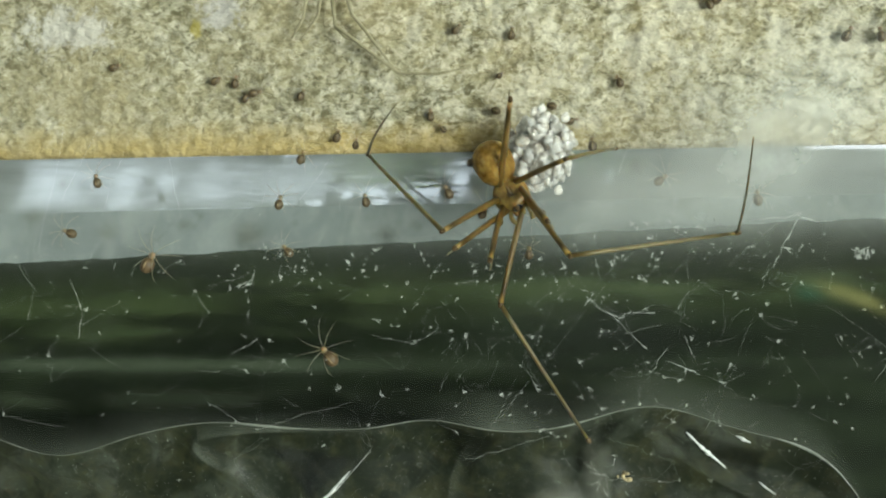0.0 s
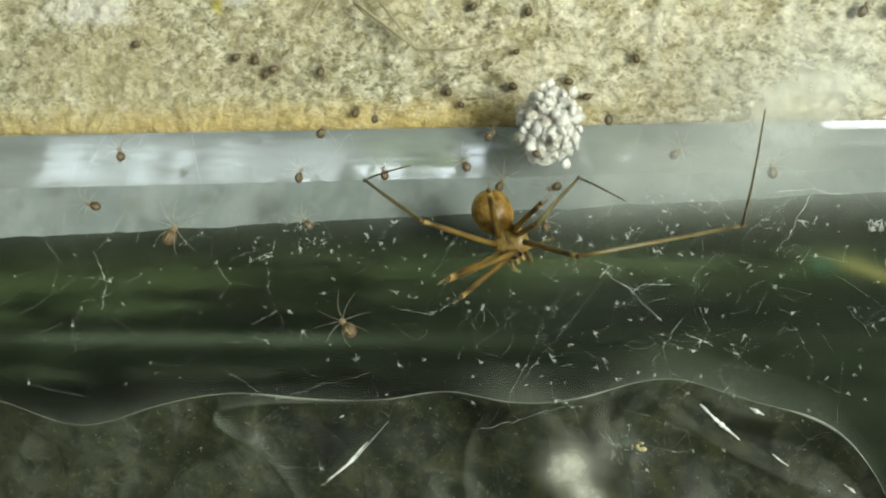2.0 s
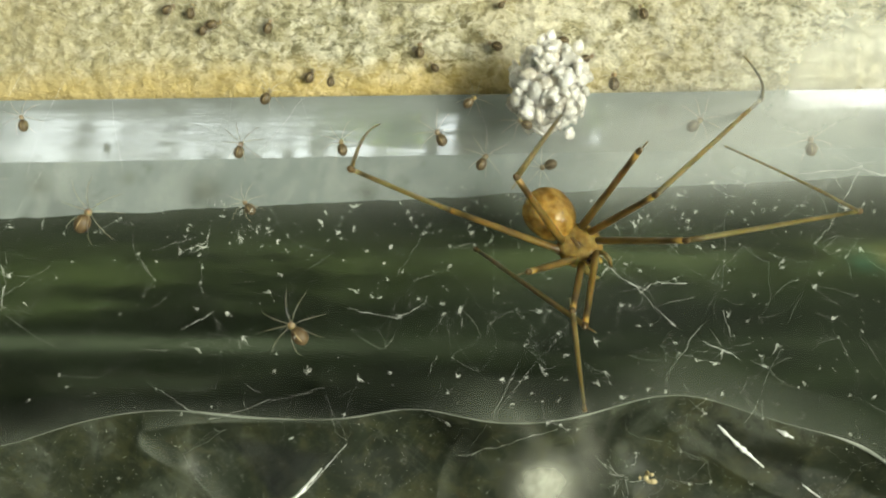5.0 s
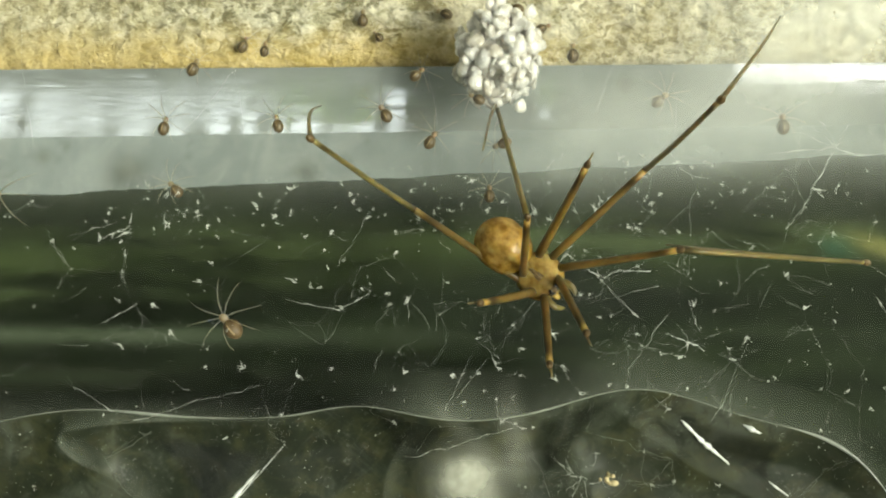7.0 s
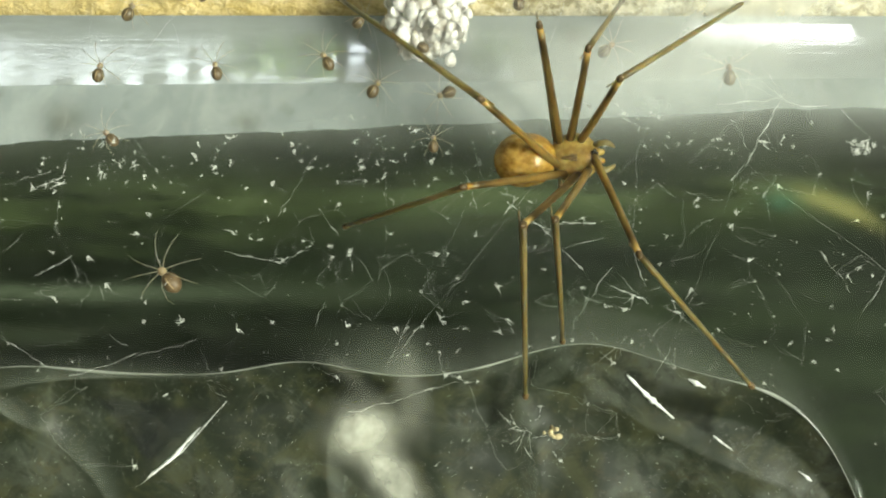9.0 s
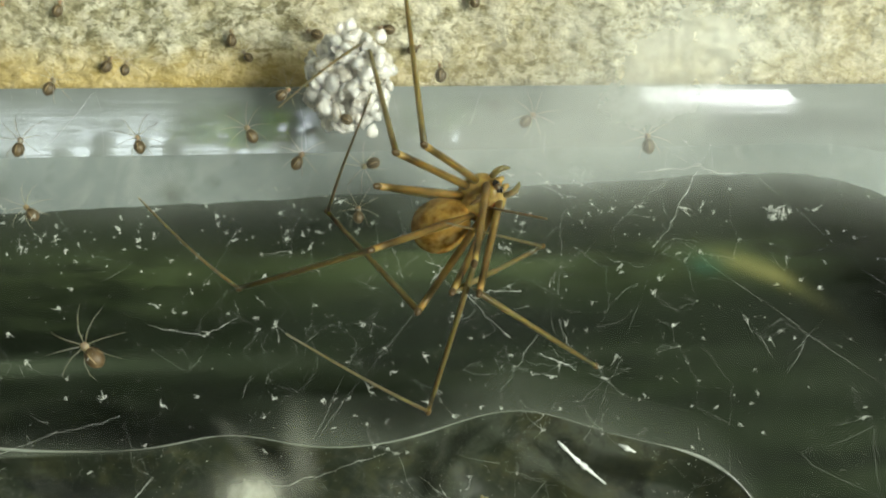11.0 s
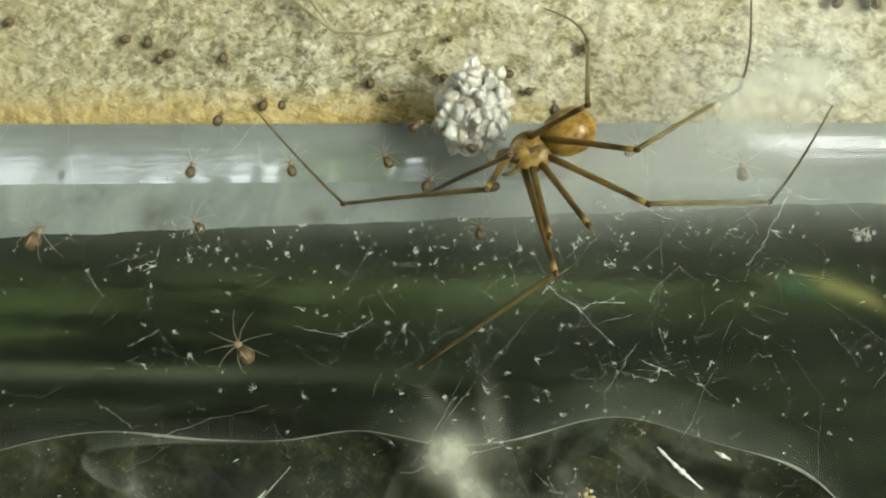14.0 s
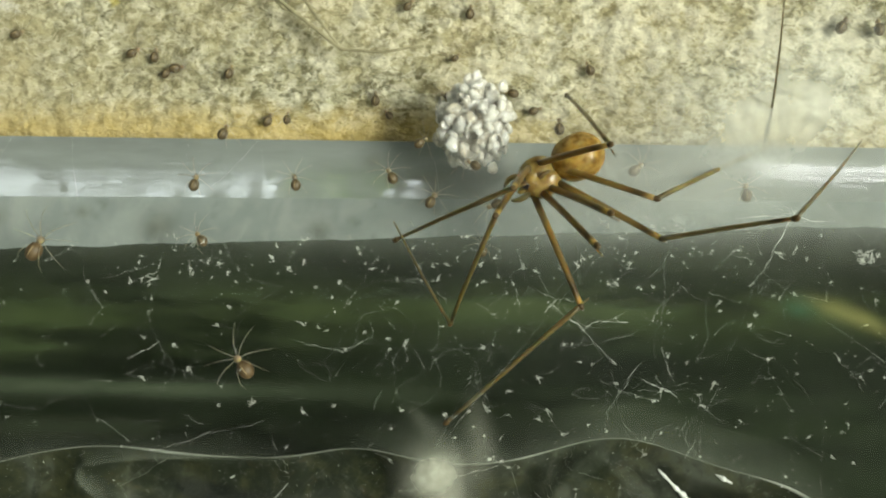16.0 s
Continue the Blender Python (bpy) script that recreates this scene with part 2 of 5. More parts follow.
def panel_material():
    m = material("clear_crinkled_plastic", (0.03, 0.036, 0.027), 0.5, spec=0.18)
    n = Nodes(m)
    swirl = n.noise(0.055, 2, 0.45, None, 1.3)
    c = n.ramp(swirl, (0.34, (0.007, 0.010, 0.005)), (0.44, (0.025, 0.030, 0.020)), (0.455, (0.051, 0.056, 0.041)), (0.50, (0.036, 0.043, 0.030)), (0.52, (0.015, 0.019, 0.011)), (0.60, (0.029, 0.033, 0.021)), (0.62, (0.054, 0.060, 0.046)), (0.72, (0.033, 0.039, 0.026)))
    for turn, scale in ((0.8, 0.3), (-0.75, 0.25)):
        lean = n.add("ShaderNodeMapping")
        lean.inputs["Scale"].default_value = (0.16, 1, 1.6)
        spin = n.add("ShaderNodeMapping")
        spin.inputs["Rotation"].default_value = (0, turn, 0)
        n.link(n.mm, spin.inputs[0])
        n.link(spin.outputs[0], lean.inputs[0])
        line = n.ramp(n.noise(scale, 3, 0.6, lean.outputs[0], 0.4), (0.488, 0.0), (0.50, 0.14), (0.512, 0.0))
        part_of = n.ramp(n.noise(0.16, 2), (0.46, 0.0), (0.60, 1.0))
        c = n.mix(n.maths("MULTIPLY", line, part_of), c, (0.13, 0.14, 0.12))
    moss = n.ramp(n.noise(0.42, 5, 0.7, None, 0.8), (0.47, 0.0), (0.64, 0.6))
    c = n.mix(moss, c, (0.050, 0.052, 0.022))
    rust = n.ramp(n.noise(0.9, 5, 0.75, n.stretch(0.7, 1, 1.2), 0.5), (0.56, 0.0), (0.70, 0.5))
    c = n.mix(rust, c, (0.052, 0.040, 0.018))
    scum = n.ramp(n.noise(0.7, 6, 0.75, None, 1.0), (0.55, 0.0), (0.72, 0.45))
    c = n.mix(scum, c, (0.085, 0.092, 0.075))
    murk = n.ramp(n.noise(0.6, 5, 0.7, None, 0.6), (0.47, 0.0), (0.64, 0.8))
    c = n.mix(murk, c, (0.012, 0.015, 0.009))
    dust = n.ramp(n.noise(1.8, 5, 0.75), (0.60, 0.0), (0.76, 0.25))
    n.base(n.mix(dust, c, (0.4, 0.41, 0.38)))
    n.rough(n.ramp(n.noise(0.3, 4, 0.6), (0.3, 0.42), (0.7, 0.6)))
    return m


def mottled(name, dark, light, scale, rough=0.6, spec=0.4, bump=0.0):
    m = material(name, light, rough, spec=spec)
    n = Nodes(m)
    n.base(n.ramp(n.noise(scale, 4, 0.6), (0.35, dark), (0.65, light)))
    if bump:
        n.bump(n.noise(scale * 2.5, 3), 0.5, bump)
    return m


def chitin(name, dark, light, scale, clear=0.35, rough=0.35, rings=None, spots=None):
    """Thin, half clear horn: light passes into and through it. rings: a segment's length in mm, with a dark ring before its end."""
    m = material(name, light, rough, spec=0.5)
    n = Nodes(m)
    c = n.ramp(n.noise(scale, 4, 0.6), (0.35, dark), (0.65, light))
    if spots:
        c = n.mix(n.ramp(n.voronoi(1.6, co=n.stretch(0.7, 1.2, 1.0)).outputs["Distance"], (0.12, 0.40), (0.42, 0.0)), c, spots)
    if rings:
        x = n.axis(0)
        for at, width, tone, most in ((rings - 1.0, 0.45, tuple(v * 0.30 for v in dark), 0.8), (rings - 0.15, 0.28, tuple(min(1, v * 2.2) for v in light), 0.75),
                                      (0.5, 0.5, tuple(v * 0.45 for v in dark), 0.6)):
            d = n.maths("DIVIDE", n.maths("SUBTRACT", x, at), width)
            c = n.mix(n.maths("MULTIPLY", n.maths("POWER", 0.5, n.maths("MULTIPLY", d, d)), most), c, tone)
    n.base(c)
    n.out.inputs["Subsurface Weight"].default_value = 0.45
    n.out.inputs["Subsurface Scale"].default_value = 0.5 * MM
    n.out.inputs["Subsurface Radius"].default_value = (1.0, 0.55, 0.15)
    n.out.inputs["Transmission Weight"].default_value = clear
    n.out.inputs["IOR"].default_value = 1.38
    n.bump(n.noise(scale * 2.5, 3), 0.4, 0.06)
    return m


def egg_material():
    m = material("pearly_egg_shell", (0.8, 0.78, 0.74), 0.22, spec=0.7)
    n = Nodes(m)
    info = n.add("ShaderNodeObjectInfo")
    tone = n.ramp(info.outputs["Random"], (0.0, (0.55, 0.49, 0.41)), (0.22, (0.75, 0.70, 0.62)), (0.6, (0.87, 0.83, 0.77)))
    n.base(n.mix(n.ramp(n.noise(2.6, 4), (0.4, 0.0), (0.7, 0.5)), tone, (0.88, 0.85, 0.81)))
    n.rough(n.ramp(n.noise(1.8, 3), (0.35, 0.10), (0.65, 0.40)))
    n.out.inputs["Subsurface Weight"].default_value = 0.5
    n.out.inputs["Subsurface Scale"].default_value = 0.9 * MM
    n.out.inputs["Subsurface Radius"].default_value = (1, 0.95, 0.85)
    n.out.inputs["Transmission Weight"].default_value = 0.22
    n.bump(n.noise(3.0, 4), 0.5, 0.08)
    return m


def leaf_material():
    m = material("yellow_green_leaf", (0.30, 0.42, 0.04), 0.5)
    n = Nodes(m)
    t = n.add("ShaderNodeBsdfTranslucent")
    t.inputs[0].default_value = (0.78, 0.93, 0.05, 1)
    x = n.add("ShaderNodeMixShader")
    x.inputs[0].default_value = 0.92
    n.link(n.out.outputs[0], x.inputs[1])
    n.link(t.outputs[0], x.inputs[2])
    n.link(x.outputs[0], n.tree.nodes["Material Output"].inputs[0])
    return m


def film_material(name, colour, most, cloud_scale):
    """A thin film: clear where it ends, cloudy in the middle."""
    m = material(name, colour, 0.8, spec=0.2)
    n = Nodes(m)
    uv = n.add("ShaderNodeUVMap")
    sep = n.add("ShaderNodeSeparateXYZ")
    n.link(uv.outputs[0], sep.inputs[0])
    fall = sep.outputs[0]
    cloud = n.ramp(n.noise(cloud_scale, 5, 0.6, n.stretch(1.0, 1, 0.8)), (0.30, 0.25), (0.72, 1.0))
    fine = n.ramp(n.noise(cloud_scale * 6, 5, 0.7), (0.3, 0.75), (0.7, 1.0))
    a = n.maths("MULTIPLY", n.maths("MULTIPLY", fall, cloud), fine)
    n.link(n.maths("MULTIPLY", a, most, True), n.out.inputs["Alpha"])
    return m


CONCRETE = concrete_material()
STRIP = strip_material()
FROST = frost_material()
CLEAR = clear_material()
BACKING = backing_material()
PANEL = panel_material()
RIM = mottled("pale_plastic_rim", (0.10, 0.115, 0.095), (0.30, 0.32, 0.28), 0.25, 0.2, 0.8)
AMBER = chitin("amber_chitin", (0.23, 0.14, 0.035), (0.47, 0.33, 0.11), 1.8, 0.30, 0.16)
ABDOMEN = chitin("mottled_tan_abdomen", (0.17, 0.085, 0.010), (0.44, 0.27, 0.065), 1.9, 0.12, 0.26, spots=(0.54, 0.40, 0.16))
FEMUR = chitin("brown_upper_leg", (0.15, 0.095, 0.024), (0.33, 0.215, 0.06), 0.7, 0.50, 0.3, 7.0)
LEG = chitin("olive_amber_leg", (0.20, 0.155, 0.05), (0.36, 0.29, 0.12), 0.7, 0.6, 0.3, 11.5)
TIP = chitin("grey_amber_leg", (0.12, 0.10, 0.045), (0.24, 0.20, 0.10), 0.6, 0.5, 0.35)
JOINT = mottled("dark_leg_joint", (0.06, 0.036, 0.012), (0.14, 0.09, 0.035), 1.5, 0.3)
PALE_LEG = mottled("pale_horn_leg", (0.38, 0.30, 0.15), (0.56, 0.47, 0.28), 0.9, 0.45)
EYE = material("black_eye", (0.01, 0.008, 0.006), 0.08)
EGG = egg_material()
BABY = mottled("dark_brown_spiderling", (0.065, 0.046, 0.022), (0.135, 0.098, 0.052), 2.5, 0.4)
BABY_STRIPE = mottled("tan_stripe", (0.26, 0.19, 0.10), (0.40, 0.30, 0.17), 3.0, 0.5)
BABY_TAN = mottled("warm_brown_abdomen", (0.07, 0.045, 0.02), (0.15, 0.10, 0.05), 2.5, 0.5)
BABY_LEG = chitin("translucent_pale_leg", (0.34, 0.28, 0.18), (0.52, 0.46, 0.34), 2.0, 0.45, 0.3)
BABY_HEAD = chitin("pale_tan_head", (0.27, 0.20, 0.12), (0.40, 0.32, 0.21), 2.5, 0.3, 0.3)
SILK = material("white_silk", (0.75, 0.76, 0.74), 0.5)
GREY_SILK = material("thin_grey_silk", (0.29, 0.30, 0.285), 0.6)
DUST = mottled("white_dust", (0.30, 0.31, 0.285), (0.68, 0.69, 0.66), 2.2, 0.8)
PLASTER = mottled("dim_plaster", (0.38, 0.395, 0.37), (0.48, 0.495, 0.47), 0.004, 0.9)
FRAME = mottled("painted_window_frame", (0.10, 0.10, 0.10), (0.16, 0.16, 0.155), 0.02, 0.5)
LEAF = leaf_material()
VEIL = film_material("silk_film", (0.78, 0.79, 0.74), 0.95, 0.12)
PALE_SHEEN = film_material("pale_sheen_film", (0.20, 0.22, 0.175), 1.0, 0.10)
FOLD = mottled("moulded_fold", (0.05, 0.06, 0.04), (0.12, 0.135, 0.10), 0.3, 0.2, 0.8)
HAZE = film_material("thin_haze_film", (0.50, 0.54, 0.52), 0.5, 0.15)
SMUDGE = film_material("brown_smudge", (0.10, 0.09, 0.05), 0.7, 0.3)
TEAL = film_material("teal_reflection", (0.03, 0.11, 0.07), 0.8, 0.3)
FACET_SHADE = film_material("facet_shade", (0.010, 0.012, 0.007), 0.85, 0.3)
FACET_SHADE_BLUE = film_material("facet_shade_bluish", (0.024, 0.026, 0.028), 0.85, 0.3)
YELLOW_REFLECTION = film_material("yellow_reflection_film", (0.26, 0.25, 0.085), 0.85, 0.25)
GLINT = mottled("painted_glint", (0.55, 0.57, 0.55), (0.9, 0.92, 0.9), 0.6, 0.15, 0.9)
SKIN = mottled("shed_skin", (0.24, 0.21, 0.12), (0.38, 0.34, 0.22), 0.8, 0.6)
FLUFF = film_material("grey_silk_fluff", (0.47, 0.47, 0.40), 0.95, 0.35)


# ---- mesh helpers ----
def mesh_ob(name, bm, mat, parent=None, smooth=True):
    me = bpy.data.meshes.new(name)
    bm.normal_update()
    bm.to_mesh(me)
    bm.free()
    if smooth:
        for p in me.polygons:
            p.use_smooth = True
    me.materials.append(mat)
    ob = new(name, me)
    ob.parent = parent
    return ob


def part(name, bm, mat, parent, label="", smooth=True):
    ob = mesh_ob(name, bm, mat, parent, smooth)
    return tagged(ob, label) if label else ob


def box(bm, x0, x1, y0, y1, z0, z1):
    v = [bm.verts.new((x, y, z)) for x in (x0, x1) for y in (y0, y1) for z in (z0, z1)]
    for f in ((0, 1, 3, 2), (4, 6, 7, 5), (0, 4, 5, 1), (2, 3, 7, 6), (0, 2, 6, 4), (1, 5, 7, 3)):
        bm.faces.new([v[i] for i in f])
    return bm


def tube(bm, points, radii, sides=6):
    """A closed tube through points (Vectors, metres)."""
    rings = []
    n = len(points)
    for i, p in enumerate(points):
        d = (points[min(i + 1, n - 1)] - points[max(i - 1, 0)]).normalized()
        q = d.to_track_quat("Z", "Y")
        r = radii[i] if isinstance(radii, (list, tuple)) else radii
        rings.append([bm.verts.new(p + q @ Vector((r * math.cos(a), r * math.sin(a), 0)))
                      for a in (2 * math.pi * k / sides for k in range(sides))])
    for a, b in zip(rings, rings[1:]):
        for k in range(sides):
            bm.faces.new((a[k], a[(k + 1) % sides], b[(k + 1) % sides], b[k]))
    bm.faces.new(rings[0][::-1])
    bm.faces.new(rings[-1])
    return bm


def ball(bm, centre, size, u=14, v=9, power=1.0, rough=0.0):
    """An ellipsoid of half axes size at centre, in mm."""
    m = Matrix.LocRotScale(Vector(centre) * MM, None, Vector(size) * MM)
    made = bmesh.ops.create_uvsphere(bm, u_segments=u, v_segments=v, radius=1.0, matrix=m)
    if rough:
        for w in made["verts"]:
            w.co += (w.co - Vector(centre) * MM) * rough * noise.noise(w.co * 900)
    return bm


def sheet(bm, xs, zs, depth):
    """A surface over the x-z plane, at y = depth(x, z); mm."""
    rows = [[bm.verts.new((x * MM, depth(x, z) * MM, z * MM)) for x in xs] for z in zs]
    for a, b in zip(rows, rows[1:]):
        for i in range(len(xs) - 1):
            bm.faces.new((a[i], a[i + 1], b[i + 1], b[i]))
    return bm


def spread(*pieces):
    """Joined runs (start, stop, count) of numbers."""
    out = []
    for a, b, n in pieces:
        out += list(np.linspace(a, b, n, endpoint=False))
    return out + [pieces[-1][1]]


def empty(name, at=(0, 0, 0)):
    ob = new(name)
    ob.empty_display_size = 0.002
    ob.location = Vector(at) * MM
    return ob


# ---- the unseen room, added for the plastic to mirror and for fill ----
def room():
    def slab(name, x0, x1, y0, y1, z0, z1):
        ob = mesh_ob(name, box(bmesh.new(), x0, x1, y0, y1, z0, z1), PLASTER, smooth=False)
        tagged(ob, "dim plastered surface of the unseen room, added for fill", "wall", kind="structure")
    slab("floor", -2.2, 2.6, -2.2, 0.16, -1.0, -0.9)
    slab("ceiling", -2.2, 2.6, -2.2, 0.16, 2.2, 2.3)
    slab("wall_east", 2.5, 2.6, -2.0, 0.06, -0.9, 2.2)
    slab("wall_west", -2.2, -2.1, -2.0, 0.06, -0.9, 2.2)
    slab("wall_north", -2.2, 2.6, 0.06, 0.16, -0.9, 2.2)
    # window wall, out of view; beside the mirrored window, three openings added for light
    wx0, wx1, wz0, wz1 = -1.30, -0.24, 0.27, 0.67
    # small opening added behind the third plant so that it is lit from behind
    px0, px1, pz0, pz1 = -0.05, 0.05, 0.44, 0.70
    dx0, dx1, dz0, dz1 = 1.28, 2.46, -0.78, 0.58
    sx0, sx1, sz0, sz1 = 0.44, 0.80, 0.72, 0.89
    bm = bmesh.new()
    for a in ((-2.2, wx0, -0.9, 2.2), (wx0, wx1, -0.9, wz0), (wx0, wx1, wz1, 2.2), (wx1, px0, -0.9, 2.2),
              (px0, px1, -0.9, pz0), (px0, px1, pz1, 2.2), (px1, sx0, -0.9, 2.2),
              (sx0, sx1, -0.9, sz0), (sx0, sx1, sz1, 2.2), (sx1, dx0, -0.9, 2.2),
              (dx0, dx1, -0.9, dz0), (dx0, dx1, dz1, 2.2), (dx1, 2.6, -0.9, 2.2)):
        box(bm, a[0], a[1], -2.12, -2.0, a[2], a[3])
    tagged(mesh_ob("wall_south", bm, PLASTER, smooth=False), "dim plastered wall, unseen, with four openings for daylight", "wall", kind="structure")
    win = tagged(empty("window_1"), "dark-framed window with upright bars, bright sky outside", "window", kind="structure")
    for x, w in ((wx0 + 0.01, .01), (-1.08, .008), (-0.97, .006), (-0.88, .014), (-0.772, .012), (-0.69, .016), (-0.61, .006), (-0.545, .014), (-0.415, .006), (-0.30, .01), (wx1 - 0.005, .005)):
        part("window_bar", box(bmesh.new(), x - w, x + w, -2.09, -2.03, wz0, wz1), FRAME, win, smooth=False)
    for z in (wz0 + 0.008, 0.345, 0.43, 0.52, 0.60, wz1 - 0.01):
        part("window_rail", box(bmesh.new(), wx0, wx1, -2.085, -2.035, z - 0.004, z + 0.004), FRAME, win, smooth=False)
    # pot plants on the sill, lit from behind
    rnd = random.Random(21)
    for x, z in ((-0.475, 0.47), (-0.362, 0.44), (0.0, 0.50)):
        plant = tagged(empty("pot_plant", (x * 1000, -1960, z * 1000)), "yellow-green leafy pot plant on the window sill", "plant")
        sill = pz0 if x > wx1 else wz0
        bm = box(bmesh.new(), -0.03, 0.03, -0.036, 0.036, -z + sill - 0.004, -z + sill + 0.06)
        part("pot", bm, FRAME, plant, smooth=False)
        bm = tube(bmesh.new(), [Vector((0, 0, -z + sill + 0.05)), Vector((0.005, 0, 0.02)), Vector((0, 0, 0.18))], 0.006, 6)
        part("stem", bm, LEAF, plant)
        bm = bmesh.new()
        for k in range(170):
            c = Vector((rnd.gauss(0, 0.022), rnd.gauss(0, 0.014), rnd.uniform(-0.02, 0.19)))
            q = Euler((rnd.uniform(0, 6), rnd.uniform(0, 6), rnd.uniform(0, 6))).to_matrix()
            vs = [bm.verts.new(c + q @ Vector(p)) for p in ((-0.034, 0, 0), (0, 0.022, 0.004), (0.038, 0, 0), (0, -0.022, 0.004))]
            bm.faces.new(vs)
        part("leaves", bm, LEAF, plant)


# ---- concrete ----
EDGE = 6.3


def concrete_depth(x, z):
    p = Vector((x, 0, z))
    h = 0.55 * noise.noise(p * 0.12) + 0.32 * noise.noise(p * 0.5 + Vector((7, 0, 3))) + 0.22 * noise.noise(p * 1.5)
    lip = max(0.0, 1 - (z - EDGE) / 1.2)
    return -h * 0.7 + 0.7 * lip * lip


def concrete():
    xs = spread((-420, -70, 12), (-70, -48, 20), (-48, 32, 330), (32, 60, 24), (60, 420, 12))
    zs = spread((EDGE, 26, 110), (26, 40, 14), (40, 400, 8))
    bm = sheet(bmesh.new(), xs, [z for z in zs], concrete_depth)
    for v in bm.verts:
        low = max(0.0, 1 - (v.co.z / MM - EDGE) / 0.7)
        v.co.z += low * MM * (0.48 * noise.noise(Vector((v.co.x * 280, 2, 0))) + 0.16 * noise.noise(Vector((v.co.x * 1300, 4, 0))))
    # back, sides and underside
    box(bm, -0.42, 0.42, 0.0022, 0.06, EDGE * MM, 0.4)
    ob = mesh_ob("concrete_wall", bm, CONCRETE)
    tagged(ob, "rough beige gritty concrete wall with a yellow-stained lower edge", "wall", kind="structure")


# ---- plastic container ----
def band_low(x):
    return 0.75 + 0.047 * x + 0.16 * noise.noise(Vector((x * 0.3, 5, 0))) + 0.07 * noise.noise(Vector((x * 1.1, 9, 0))) - 0.035 * max(0.0, x - 19) ** 2


def band_mid(x):
    return 3.1 + 0.012 * x - 0.02 * max(0.0, x - 21) ** 2


def bell(v, at, width):
    return math.exp(-((v - at) / width) ** 2)


def wave(x):
    z = -13.7 + 0.85 * bell(x, -11, 3.6) + 2.1 * bell(x, 5, 5.5) + 0.4 * bell(x, -27, 4) - 2.4 * bell(x, -40, 6)
    return z - 5.8 * (max(0.0, x - 9) / 11) ** 4


def step_up(v, a, b):
    u = max(0.0, min(1.0, (v - a) / (b - a)))
    return u * u * (3 - 2 * u)


def corner(x):
    """How far the rounded end of the container falls back."""
    return 0.003 * max(0.0, x - 23) ** 2


def fold(a, b, c, n=26):
    """Points along a bent fold of the base."""
    return [((1 - u) ** 2 * a[0] + 2 * u * (1 - u) * b[0] + u * u * c[0], (1 - u) ** 2 * a[1] + 2 * u * (1 - u) * b[1] + u * u * c[1])
            for u in (k / (n - 1) for k in range(n))]


FOLDS = [np.array(f) for f in (
    fold((-14.6, -13.8), (-24, -13.6), (-28.6, -14.6)), fold((-28.6, -14.6), (-30, -15.8), (-26.4, -17.2)), fold((-26.4, -17.2), (-23.5, -19.5), (-22.2, -23)),
    fold((-15, -14.4), (-18.5, -18.5), (-21.5, -21)), fold((-9.5, -15), (-5, -16.8), (2.4, -16.6)), fold((4, -13), (8, -17), (17, -20)),
    fold((-46, -17), (-36, -17.5), (-31, -22)), fold((-8, -14.4), (-11, -18), (-9, -23)), fold((0, -13.4), (3.5, -18), (2, -24)))]


def fold_height(x, z):
    h = 0.0
    for f in FOLDS:
        d2 = float(((f - (x, z)) ** 2).sum(1).min())
        if d2 < 2.5:
            h += 0.10 * math.exp(-d2 / 0.16) + 0.16 * math.exp(-d2 / 0.9)
    return h


def face_depth(x, z):
    """Front of the container below the shoulder."""
    lo = band_low(x)
    y = -2.3
    y -= 0.10 * bell(z, lo - 4.6, 1.5)
    w = wave(x)
    y -= 0.05 * bell(z, w + 0.2, 0.8)
    if z < w:
        d = w - z
        p = Vector((x * 0.16, 3.0, z * 0.2))
        y += 1.0 * min(1.0, d / 2.5) - 0.9 * noise.noise(p) * min(1, d / 2) - 0.16 * noise.noise(p * 2.7) * min(1, d / 2) - fold_height(x, z) * min(1, d / 0.4)
    return y + corner(x)


